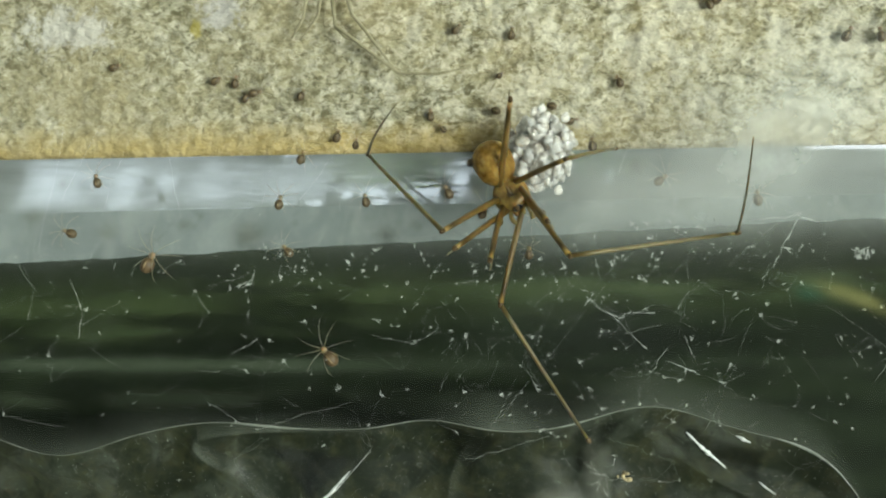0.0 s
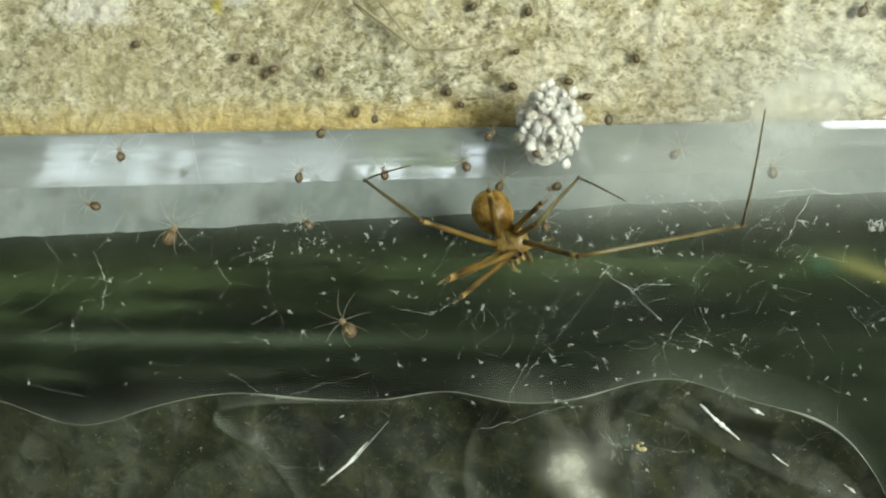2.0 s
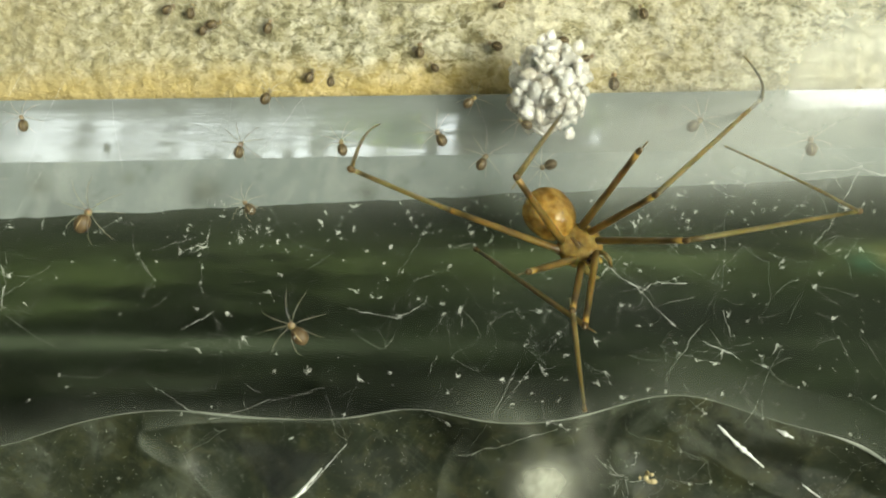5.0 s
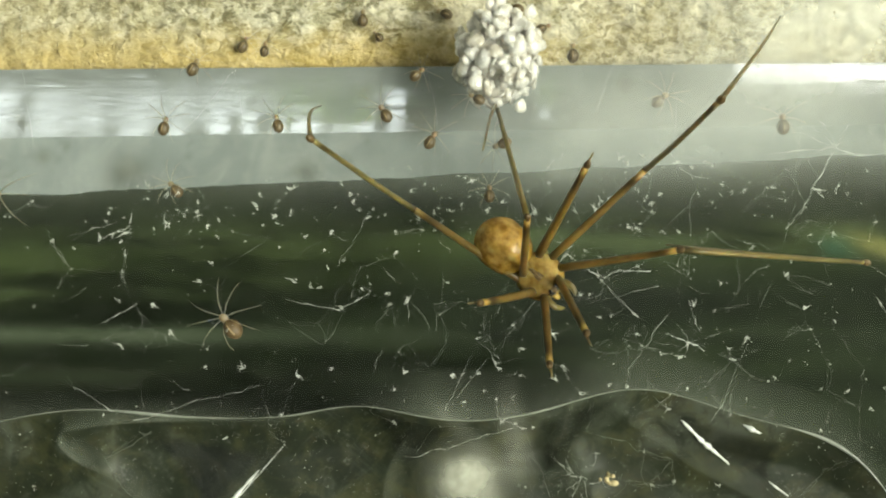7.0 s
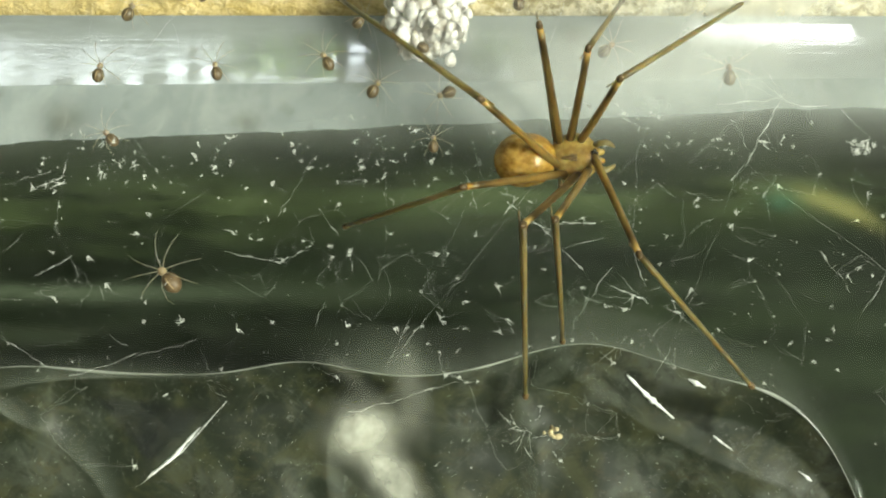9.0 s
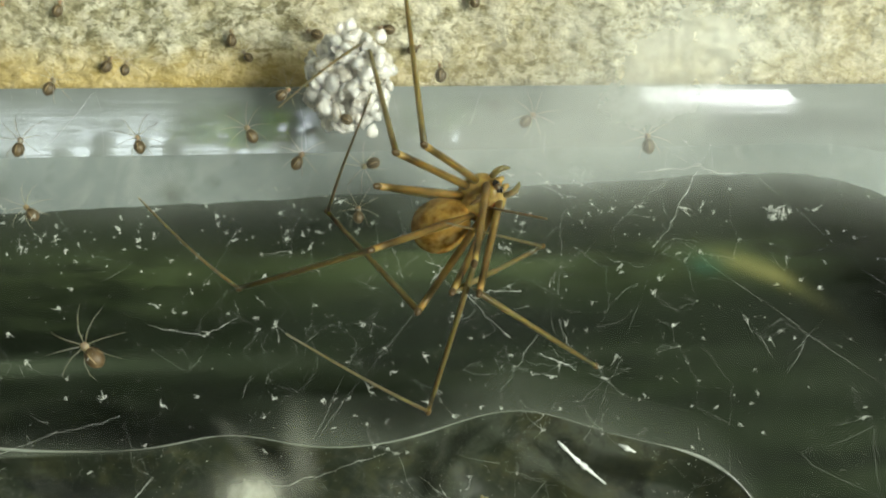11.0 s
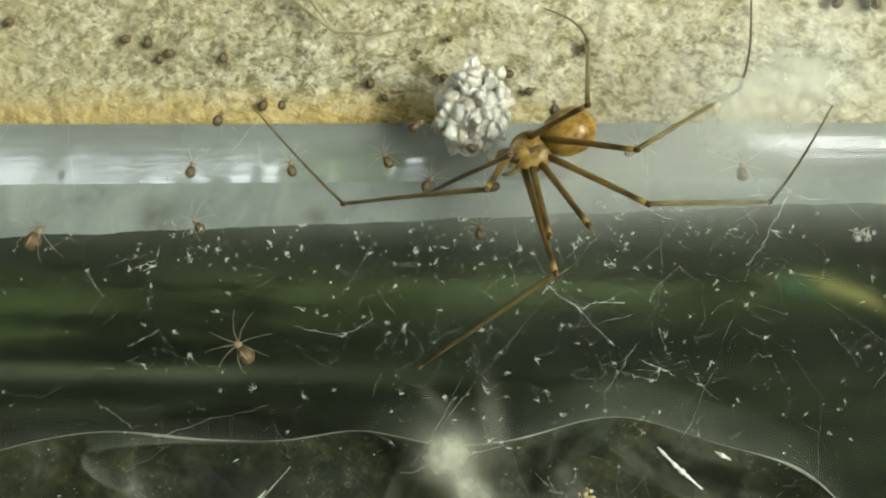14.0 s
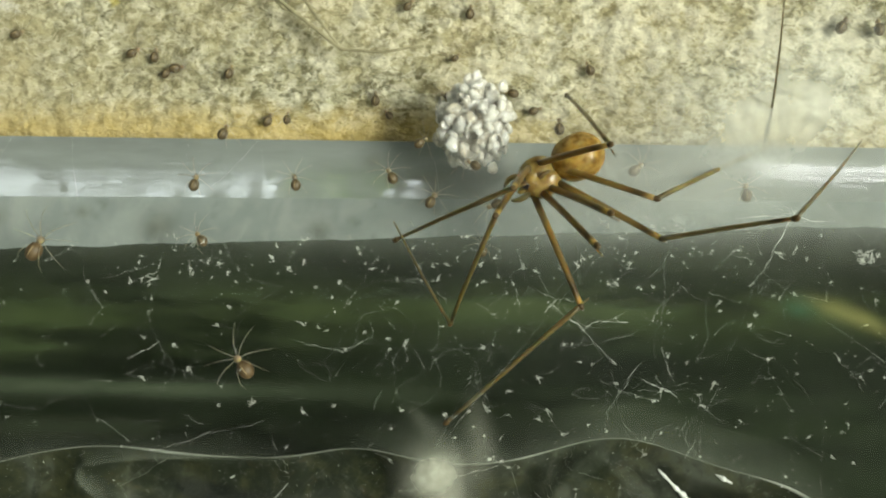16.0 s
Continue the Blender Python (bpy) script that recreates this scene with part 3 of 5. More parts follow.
def container():
    top = tagged(empty("plastic_container", (0, 5, -30)), "dark clear-green plastic container with a grey shoulder, against the concrete", "container")
    inv = Matrix.Translation((0, -0.005, 0.030))

    def add(name, bm, mat, label):
        bm.transform(inv)
        return part(name, bm, mat, top, label)

    xs = spread((-90, -50, 10), (-50, 32, 270), (32, 60, 20))

    def strip(lower, upper, n, depth):
        bm = bmesh.new()
        rows = []
        for k in range(n + 1):
            u = k / n
            rows.append([bm.verts.new((x * MM, depth(x, u) * MM, (lower(x) * (1 - u) + upper(x) * u) * MM)) for x in xs])
        for a, b in zip(rows, rows[1:]):
            for i in range(len(xs) - 1):
                bm.faces.new((a[i], a[i + 1], b[i + 1], b[i]))
        return bm

    def frost_y(x, u):
        return -2.3 + 1.35 * math.sin(u * 1.2) / math.sin(1.2) + corner(x)

    def gloss_y(x, u):
        return frost_y(x, 1.0) + 0.22 * u + 0.14 * u * u

    add("edge_strip", strip(band_mid, lambda x: EDGE + 0.5, 26, gloss_y), STRIP, "glossy grey edge mirroring a window")
    add("shoulder", strip(band_low, band_mid, 14, frost_y), FROST, "frosted blue-grey shoulder")
    # pale haze above the rim, painted in as a film that fades upward
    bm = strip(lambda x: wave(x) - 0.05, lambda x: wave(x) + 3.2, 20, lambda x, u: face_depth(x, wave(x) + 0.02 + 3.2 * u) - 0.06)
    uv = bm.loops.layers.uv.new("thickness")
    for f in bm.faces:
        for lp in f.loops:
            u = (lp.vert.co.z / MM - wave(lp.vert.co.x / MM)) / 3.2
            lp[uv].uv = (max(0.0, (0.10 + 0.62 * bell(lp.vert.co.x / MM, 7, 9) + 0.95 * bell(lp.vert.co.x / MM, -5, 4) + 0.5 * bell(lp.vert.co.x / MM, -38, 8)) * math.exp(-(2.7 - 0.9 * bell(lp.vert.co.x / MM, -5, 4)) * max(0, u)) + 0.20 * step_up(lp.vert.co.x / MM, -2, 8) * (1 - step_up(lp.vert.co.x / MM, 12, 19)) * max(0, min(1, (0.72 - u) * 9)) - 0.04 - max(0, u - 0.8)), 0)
    add("flange", bm, PALE_SHEEN, "flange above the rim with a pale haze painted in")
    add("front", strip(wave, band_low, 90, lambda x, u: face_depth(x, wave(x) * (1 - u) + band_low(x) * u)), CLEAR, "clear dusty front wall")
    add("base_panel", strip(lambda x: -29.0, wave, 80, lambda x, u: face_depth(x, -29.0 * (1 - u) + wave(x) * u)), PANEL, "crinkled clear base")
    bm = bmesh.new()
    pts = [Vector((x, face_depth(x, wave(x)) - 0.02, wave(x))) * MM for x in np.linspace(-50, 22.5, 220)]
    tube(bm, pts, [0.07 * MM * (0.3 + noise.noise(p * 150) ** 2 * 3.0 + 0.3 * bell(p.x / MM, -5, 4)) for p in pts], 6)
    add("rim", bm, RIM, "thin pale moulded rim")
    bm = bmesh.new()
    pts = [Vector((x, face_depth(x, wave(x) + 2.7) - 0.02, wave(x) + 2.3 * step_up(x, -4, 8))) * MM for x in np.linspace(1, 19, 70)]
    tube(bm, pts, [0.03 * MM * (0.4 + noise.noise(p * 300) ** 2 * 3) for p in pts], 5)
    add("flange_edge", bm, FOLD, "faint upper edge of the flange")
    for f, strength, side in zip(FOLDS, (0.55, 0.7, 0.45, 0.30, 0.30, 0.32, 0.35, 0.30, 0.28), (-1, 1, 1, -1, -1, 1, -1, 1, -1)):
        # a moulded fold: sheen painted pale at its ridge, clearing to one side
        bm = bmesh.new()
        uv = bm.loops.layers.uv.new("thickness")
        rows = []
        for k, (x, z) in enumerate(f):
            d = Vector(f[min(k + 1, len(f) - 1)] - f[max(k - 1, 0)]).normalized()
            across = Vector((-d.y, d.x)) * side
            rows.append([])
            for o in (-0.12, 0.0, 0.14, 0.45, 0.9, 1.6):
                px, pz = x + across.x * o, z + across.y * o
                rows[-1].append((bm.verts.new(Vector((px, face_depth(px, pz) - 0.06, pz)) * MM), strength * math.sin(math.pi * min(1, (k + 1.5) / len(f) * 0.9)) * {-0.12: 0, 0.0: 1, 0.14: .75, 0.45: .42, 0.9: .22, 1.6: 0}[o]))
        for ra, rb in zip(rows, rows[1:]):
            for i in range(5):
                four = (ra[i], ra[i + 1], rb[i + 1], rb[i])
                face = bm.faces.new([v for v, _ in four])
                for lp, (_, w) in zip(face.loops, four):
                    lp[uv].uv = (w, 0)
        add("fold", bm, PALE_SHEEN, "moulded fold with its sheen painted pale")
    # dark films paint in the shade of the base's moulded facets
    for corners, mat in ((((-10.4, -12.9), (-5.7, -14.0), (-8.3, -17.4)), FACET_SHADE), (((3.9, -12.0), (-0.4, -13.6), (-0.6, -17.5)), FACET_SHADE),
                         (((7.0, -12.9), (12.8, -14.7), (12.6, -17.2), (8.7, -15.4)), FACET_SHADE), (((-24, -15.0), (-15.9, -15.8), (-20.2, -19.4)), FACET_SHADE_BLUE)):
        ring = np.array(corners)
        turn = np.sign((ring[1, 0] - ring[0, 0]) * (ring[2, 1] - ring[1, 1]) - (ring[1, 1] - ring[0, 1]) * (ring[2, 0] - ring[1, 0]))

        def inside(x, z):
            """1 well inside the shaded shape, 0 outside it."""
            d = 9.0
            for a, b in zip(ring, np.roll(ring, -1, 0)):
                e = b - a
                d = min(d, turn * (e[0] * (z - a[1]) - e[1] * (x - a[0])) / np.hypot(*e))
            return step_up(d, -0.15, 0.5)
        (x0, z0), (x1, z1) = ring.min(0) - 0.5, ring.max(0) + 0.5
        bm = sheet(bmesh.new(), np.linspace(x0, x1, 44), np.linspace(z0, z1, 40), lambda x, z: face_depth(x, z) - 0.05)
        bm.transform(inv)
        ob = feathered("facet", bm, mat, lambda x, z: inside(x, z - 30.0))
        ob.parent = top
        tagged(ob, "dark film painting in a moulded facet's shade")
    # glints on the base's ridges, painted as fixed white streaks
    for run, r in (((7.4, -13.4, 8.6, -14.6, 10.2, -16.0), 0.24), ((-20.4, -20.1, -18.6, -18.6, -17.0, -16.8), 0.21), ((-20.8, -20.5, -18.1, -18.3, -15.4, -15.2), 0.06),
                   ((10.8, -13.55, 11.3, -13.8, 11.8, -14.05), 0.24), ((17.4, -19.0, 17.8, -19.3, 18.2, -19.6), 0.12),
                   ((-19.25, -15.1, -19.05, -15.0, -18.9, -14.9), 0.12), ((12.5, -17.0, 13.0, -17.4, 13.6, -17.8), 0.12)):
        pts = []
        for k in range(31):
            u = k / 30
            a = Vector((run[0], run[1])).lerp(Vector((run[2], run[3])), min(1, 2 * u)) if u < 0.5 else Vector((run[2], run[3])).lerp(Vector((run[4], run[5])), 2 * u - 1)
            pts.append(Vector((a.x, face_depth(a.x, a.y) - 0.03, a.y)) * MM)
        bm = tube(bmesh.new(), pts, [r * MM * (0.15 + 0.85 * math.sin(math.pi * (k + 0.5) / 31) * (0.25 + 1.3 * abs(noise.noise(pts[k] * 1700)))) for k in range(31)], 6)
        add("crease", bm, GLINT, "white streak painting in a glint on the base")
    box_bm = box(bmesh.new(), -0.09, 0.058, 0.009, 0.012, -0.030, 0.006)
    add("back", box_bm, BACKING, "")
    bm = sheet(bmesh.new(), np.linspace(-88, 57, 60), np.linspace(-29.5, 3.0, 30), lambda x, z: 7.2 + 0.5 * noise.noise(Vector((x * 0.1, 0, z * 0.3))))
    add("contents", bm, BACKING, "dark green backing with paler level bands")
    # what it stands on
    led = mesh_ob("ledge", box(bmesh.new(), -0.42, 0.42, -0.012, 0.06, -0.06, -0.0301), CONCRETE, smooth=False)
    tagged(led, "concrete ledge under the container", "ledge", kind="structure")


# ---- egg mass ----
def egg_cluster():
    top = tagged(empty("egg_cluster", (-2.8, -4, 6.9)), "round cluster of pearly white spider eggs and empty shells", "egg cluster")
    rnd = random.Random(4)
    shapes = []
    for k in range(8):
        bm = bmesh.new()
        ball(bm, (0, 0, 0), (0.46, 0.24 + 0.06 * (k % 3), 0.42), 14, 10)
        off = Vector((k * 3.1, 1.7 * k, 0))
        for v in bm.verts:
            v.co *= 1 + 0.42 * noise.noise(v.co * 1700 + off) + 0.14 * noise.noise(v.co * 5200 + off)
            if k % 2 and v.co.y < 0:
                v.co.y *= -0.45  # an emptied, dished shell
        me = bpy.data.meshes.new("egg")
        bm.to_mesh(me)
        bm.free()
        for p in me.polygons:
            p.use_smooth = True
        me.materials.append(EGG)
        shapes.append(me)
    n = 250
    for i in range(n):
        d = Vector((rnd.gauss(0, 1), rnd.gauss(0, 1), rnd.gauss(0, 1))).normalized()
        s = (1.7, 1.98, 2.2)[i % 3] + rnd.uniform(-0.2, 0.25)
        ob = new("egg", shapes[i % 8])
        ob.parent = top
        ob.matrix_basis = Matrix.LocRotScale(Vector((d.x * s * 0.97, d.y * s * 0.85, d.z * s * 1.04)) * MM,
                                             Euler((rnd.uniform(0, 6), rnd.uniform(0, 6), rnd.uniform(0, 6))),
                                             Vector((1, 1, 1)) * rnd.uniform(0.72, 1.08))
    for dx, dz in ((0.1, 3.0), (1.7, 2.4), (-0.4, 2.8), (1.2, -2.6)):
        ob = new("egg", shapes[0])
        ob.parent = top
        ob.matrix_basis = Matrix.LocRotScale(Vector((dx, 0, dz)) * MM, Euler((0.4, 0.2, 1)), Vector((1, 1, 1)) * 0.9)
    bm = bmesh.new()
    ball(bm, (0, 0, 0), (1.6, 1.35, 1.8), 16, 10)
    part("core", bm, EGG, top)
    bm = bmesh.new()
    tube(bm, [Vector((0.3, 1, 1.0)) * MM, Vector((0.6, 4.2, 2.2)) * MM], 0.03 * MM, 5)
    part("hold_thread", bm, SILK, top)
    return top


# ---- spiderlings ----
def spiderling():
    top = empty("spiderling", (0, 0, 0))
    bm = bmesh.new()
    ball(bm, (-0.36, 0, 0), (0.46, 0.37, 0.34), 14, 10)
    part("abdomen", bm, BABY, top)
    bm = bmesh.new()
    ball(bm, (-0.36, 0.02, 0.10), (0.37, 0.075, 0.265), 10, 8)
    part("stripe", bm, BABY_STRIPE, top, "pale tan stripe")
    bm = bmesh.new()
    ball(bm, (0.22, 0, 0.02), (0.20, 0.18, 0.15), 12, 8)
    part("cephalothorax", bm, BABY_HEAD, top, "pale tan head")
    rnd = random.Random(9)
    for side in (1, -1):
        for k in range(4):
            a = side * radians(28 + 38 * k + rnd.uniform(-7, 7))
            d = Vector((math.cos(a), math.sin(a), 0))
            e = Vector((math.cos(a * 1.12), math.sin(a * 1.12), 0))
            p0 = Vector((0.26, 0, 0)) + d * 0.15
            pts = [p0, p0 + d * 0.5 + Vector((0, 0, 0.26)), p0 + d * 0.75 + e * 0.3 + Vector((0, 0, 0.1)),
                   p0 + d * 0.75 + e * rnd.uniform(0.55, 0.85) + Vector((0, 0, -0.35))]
            bm = bmesh.new()
            tube(bm, [p * MM for p in pts], [0.018 * MM, 0.014 * MM, 0.011 * MM, 0.006 * MM], 5)
            part("leg", bm, BABY_LEG, top)
    return top


def spiderlings():
    first = spiderling()
    text = "dark brown baby cellar spider with a pale stripe, in silk"
    tagged(first, text, "spiderling", "spiderlings round the eggs")
    # x, z, turn, size
    web = [(-34.4, 4.9, 100, 1), (-36.7, 1.1, 160, 1.1), (-15.3, 7.2, 80, .8), (-19.1, 6.3, 60, 1), (-20.8, 3.2, 75, 1),
           (-14.7, 3.3, 100, .95), (-7.1, 5.8, 40, .9), (-4.2, 4.5, 150, .9), (0.9, 6.9, 90, 1), (5.5, 4.4, 40, 1),
           (11.6, 3.2, 95, 1.05), (-9.0, 3.8, 120, 1), (-6.4, 2.4, 60, 1), (-2.9, 2.0, 200, 1), (-3.4, -0.4, 90, .9), (-20.4, -0.2, 130, 1)]
    wall = [(-35.6, 13.9, 20, 1), (-27.4, 12.7, 30, 1), (-26.0, 12.6, 80, 1), (-24.3, 11.6, 10, 1.1), (-20.8, 11.5, 70, 1),
            (2.8, 11.9, 110, 1), (-8.9, 16.0, 50, .9), (-4.9, 15.6, 80, 1), (10.0, 17.5, 30, 1.1), (18.8, 14.8, 60, 1.2),
            (20.9, 14.7, 100, 1.1), (-2.3, 10.1, 170, 1), (-6.4, 9.9, 160, 1), (-11.0, 9.8, 90, 1), (-10.2, 8.7, 130, .8), (-0.4, 9.0, 20, .9),
            (-5.7, 12.5, 45, .7), (9.1, 17.3, 120, 1), (-25.1, 11.4, 60, .9), (-18.0, 8.3, 60, 1)]
    placed = False
    for rows, y in ((web, -6.5), (wall, -0.5)):
        for x, z, turn, size in rows:
            size *= 0.84
            m = Matrix.Translation(Vector((x, y, z)) * MM) @ pose(0, 0, 0, 90, 0, 0) @ pose(0, 0, 0, 0, 0, turn)
            if not placed:
                first.matrix_basis, placed = m @ Matrix.Diagonal((size, size, size, 1)), True
            else:
                first_scale = first.scale.copy()
                first.scale = (size, size, size)
                copy_thing(first, m)
                first.scale = first_scale
    # paler, freshly hatched ones
    pale = tagged(spiderling(), "pale long-legged baby cellar spider spread out in the silk", "spiderling", "spiderlings round the eggs")
    for ch in pale.children:
        if ch.name.startswith("abdomen"):
            ch.data = ch.data.copy()
            ch.data.materials[0] = BABY_TAN
    pale.matrix_basis = Matrix.Translation(Vector((-17.95, -5.0, -7.70)) * MM) @ pose(0, 0, 0, 90, 0, 0) @ pose(0, 0, 0, 0, 0, 130) @ Matrix.Diagonal((1.35, 1.35, 1.35, 1))
    for x, z, turn in ((-30.4, -0.9, 60),):
        copy_thing(pale, Matrix.Translation(Vector((x, -6.5, z)) * MM) @ pose(0, 0, 0, 90, 0, 0) @ pose(0, 0, 0, 0, 0, turn))


# ---- silk and dust ----
knots = []


def silk():
    rnd = random.Random(12)
    bm = bmesh.new()

    def strand(a, b, r, sag=0.3, n=7):
        pts, rad = [], []
        bend = Vector((rnd.uniform(-1, 1), rnd.uniform(-.5, .5), rnd.uniform(-1, .4))) * sag
        for k in range(n):
            u = k / (n - 1)
            j = Vector((rnd.gauss(0, 1), rnd.gauss(0, 1), rnd.gauss(0, 1))) * (0.012 + 0.045 * min(1.0, (b - a).length / 3))
            pts.append((a.lerp(b, u) + bend * math.sin(math.pi * u) + j) * MM)
            rad.append(r * MM * rnd.choice((0.4, 0.6, 0.8, 1.8)))
        tube(bm, pts, rad, 4)

    # short beaded strands hung with dust
    for k in range(44):
        x = rnd.uniform(-42, 27) if k % 2 else rnd.gauss(3, 9)
        z = max(-17, min(band_low(x), rnd.gauss(-6, 4.6)))
        a = Vector((x, rnd.uniform(-8.0, -4.8), z))
        d = Vector((rnd.gauss(0, 1), rnd.gauss(0, .3), rnd.gauss(0, .8))).normalized() * abs(rnd.gauss(0, 1.6))
        strand(a, a + d, rnd.uniform(0.003, 0.006), 0.15, 8)
    # the tangle that joins them, finer than a hair
    main, bm = bm, bmesh.new()
    nodes = []
    for k in range(340):
        x = rnd.uniform(-44, 27) if k % 2 else rnd.gauss(4, 8)
        nodes.append(Vector((x, rnd.uniform(-8.2, -4.2), max(-18, min(band_low(x) + 0.5, rnd.gauss(-6.5, 4.8))))))
    for i, a in enumerate(nodes):
        near = sorted(nodes, key=lambda b: (a - b).length_squared)[1:4]
        for b in near[:rnd.choice((1, 2, 2, 3))]:
            strand(a, b, rnd.choice((0.002, 0.0025, 0.0035, 0.005)), 0.18, 6)
        if rnd.random() < 0.35:
            knots.append(a)
    tagged(mesh_ob("cobweb_tangle", bm, GREY_SILK), "hair-fine grey tangle of cobweb before the dark plastic", "cobweb", kind="stuff")
    bm = main
    # long faint threads
    for k in range(8):
        x = rnd.uniform(-42, 26)
        a = Vector((x, -5.2, rnd.uniform(-2, 3)))
        b = Vector((x + rnd.uniform(-14, 14), -7.4, rnd.uniform(-15, -4)))
        strand(a, b, 0.002, 0.8, 14)
    for k in range(16):
        x = rnd.uniform(-40, 24)
        strand(Vector((x, -0.7, rnd.uniform(8, 15))), Vector((x + rnd.uniform(-4, 4), -6.4, rnd.uniform(-1, 3))), 0.0025, 0.4, 8)
    # the thick, plainly seen strands
    for run, r in (((14.1, 1.6, 12.8, -1.0, 11.8, -2.3), 0.034), ((11.0, 1.6, 13.8, 1.8, 16.6, 1.5), 0.025), ((0.5, -3.7, 2.4, -5.0, 4.3, -6.9), 0.035),
                   ((2.4, -5.2, 3.4, -4.5, 5.0, -4.6), 0.03), ((-24.5, -7.6, -23.5, -7.1, -22.5, -6.5), 0.03), ((-14.3, -6.2, -11.3, -6.7, -9.8, -5.9), 0.028),
                   ((-36.6, -2.3, -35.7, -4.3, -35.9, -6.8), 0.03), ((5.8, -7.8, 7.1, -8.3, 7.9, -8.7), 0.05), ((-24.6, -3.1, -22.9, -2.4, -22.7, -1.6), 0.03),
                   ((-7.9, -14.7, -5.3, -14.0, -2.1, -13.1), 0.022), ((-26.2, -11.1, -24.5, -12.1, -23.9, -12.5), 0.03), ((-22.8, -13.0, -19.1, -11.8, -15.9, -10.9), 0.02)):
        p = [Vector((run[i], -6.5, run[i + 1])) for i in (0, 2, 4)]
        r *= 0.34
        strand(p[0], p[1], r, 0.1, 8)
        strand(p[1], p[2], r, 0.1, 8)
    for k in range(16):
        c = Vector((1.7 + rnd.gauss(0, .6), -6.5, -15.7 + rnd.gauss(0, .4)))
        strand(c, c + Vector((rnd.gauss(0, .6), 0, rnd.gauss(0, .6))), 0.006, 0.1, 6)
    for x, z in ((14.3, 1.9), (7.1, -8.3), (2.6, -4.9), (-35.8, -4.3)):
        c = Vector((x, -6.5, z))
        for k in range(8):
            strand(c, c + Vector((rnd.gauss(0, 1.3), rnd.gauss(0, .3), rnd.gauss(0, .7))), 0.003, 0.15, 7)
    tagged(mesh_ob("web_threads", bm, SILK), "fine white silk threads of the tangled cobweb", "cobweb", kind="stuff")


def veil():
    """Cloudy sheet of silk spun from the wall to the container's end."""
    xs, zs = np.linspace(-6, 38, 70), np.linspace(-3, 24, 44)
    bm = sheet(bmesh.new(), xs, zs, lambda x, z: -7.2 + 0.16 * max(0, z - 6) + 0.25 * noise.noise(Vector((x, z, 0)) * 0.25))
    uv = bm.loops.layers.uv.new("thickness")
    for f in bm.faces:
        for lp in f.loops:
            x, z = lp.vert.co.x / MM, lp.vert.co.z / MM
            mid = 13.2 + 0.3 * (z - 6)
            a = 0.60 * bell(x, mid, 6.2) * bell(z, 7.6, 4.6) + 0.36 * bell(x, 4, 6.5) * bell(z, 3.4, 2.5) + 0.20 * bell(x, 25, 5) * bell(z, 7.4, 6)
            edge = min(1, (x + 6) / 4, (38 - x) / 6, (z + 3) / 3, (24 - z) / 5)
            lp[uv].uv = (min(1, a) * max(0, edge), 0)
    ob = mesh_ob("silk_sheet", bm, VEIL)
    tagged(ob, "cloudy film of white silk spun over the concrete", "cobweb")


def feathered(name, bm, mat, thickness):
    """A film whose thickness follows the given function of its x and z."""
    uv = bm.loops.layers.uv.new("thickness")
    for f in bm.faces:
        for lp in f.loops:
            lp[uv].uv = (max(0.0, min(1.0, thickness(lp.vert.co.x / MM, lp.vert.co.z / MM))), 0)
    gone = [f for f in bm.faces if max(lp[uv].uv.x for lp in f.loops) < 0.01]
    bmesh.ops.delete(bm, geom=gone, context="FACES")
    return mesh_ob(name, bm, mat)


def fluff():
    """A tuft of grey silk before the container, moved to fit the camera's view."""
    top = tagged(empty("silk_tuft"), "pale grey tuft of silk before the container, moved to fit view", "silk tuft")

    def lobe(name, thick):
        bm = sheet(bmesh.new(), np.linspace(-3, 5.5, 50), np.linspace(-5.5, 5.5, 60), lambda x, z: 0.5 * noise.noise(Vector((x, 0, z)) * 0.4) - 0.8 * bell(x, 0, 1.5) * bell(z, 0, 1.5))
        ob = feathered(name, bm, FLUFF, thick)
        ob.parent, ob.location = top, (0, {"knot": 0.0, "tail": -0.3, "wisp": 0.3}[name] * MM, 0)
    lobe("knot", lambda x, z: 1.5 * bell(x, 0.2, 1.5) * bell(z, 0, 1.15) - 0.03)
    lobe("tail", lambda x, z: 1.4 * bell(x + 0.6 * (z + 2.2), 1.6, 1.05) * bell(z, -2.3, 1.5) - 0.03)
    lobe("wisp", lambda x, z: 0.4 * bell(x, 2.7 - 0.12 * z, 0.7) * bell(z, 1.6, 2.2) + 0.25 * bell(x + z * 0.9, 1.8, 0.6) * bell(z, 2.4, 1.0) - 0.03)
    return top


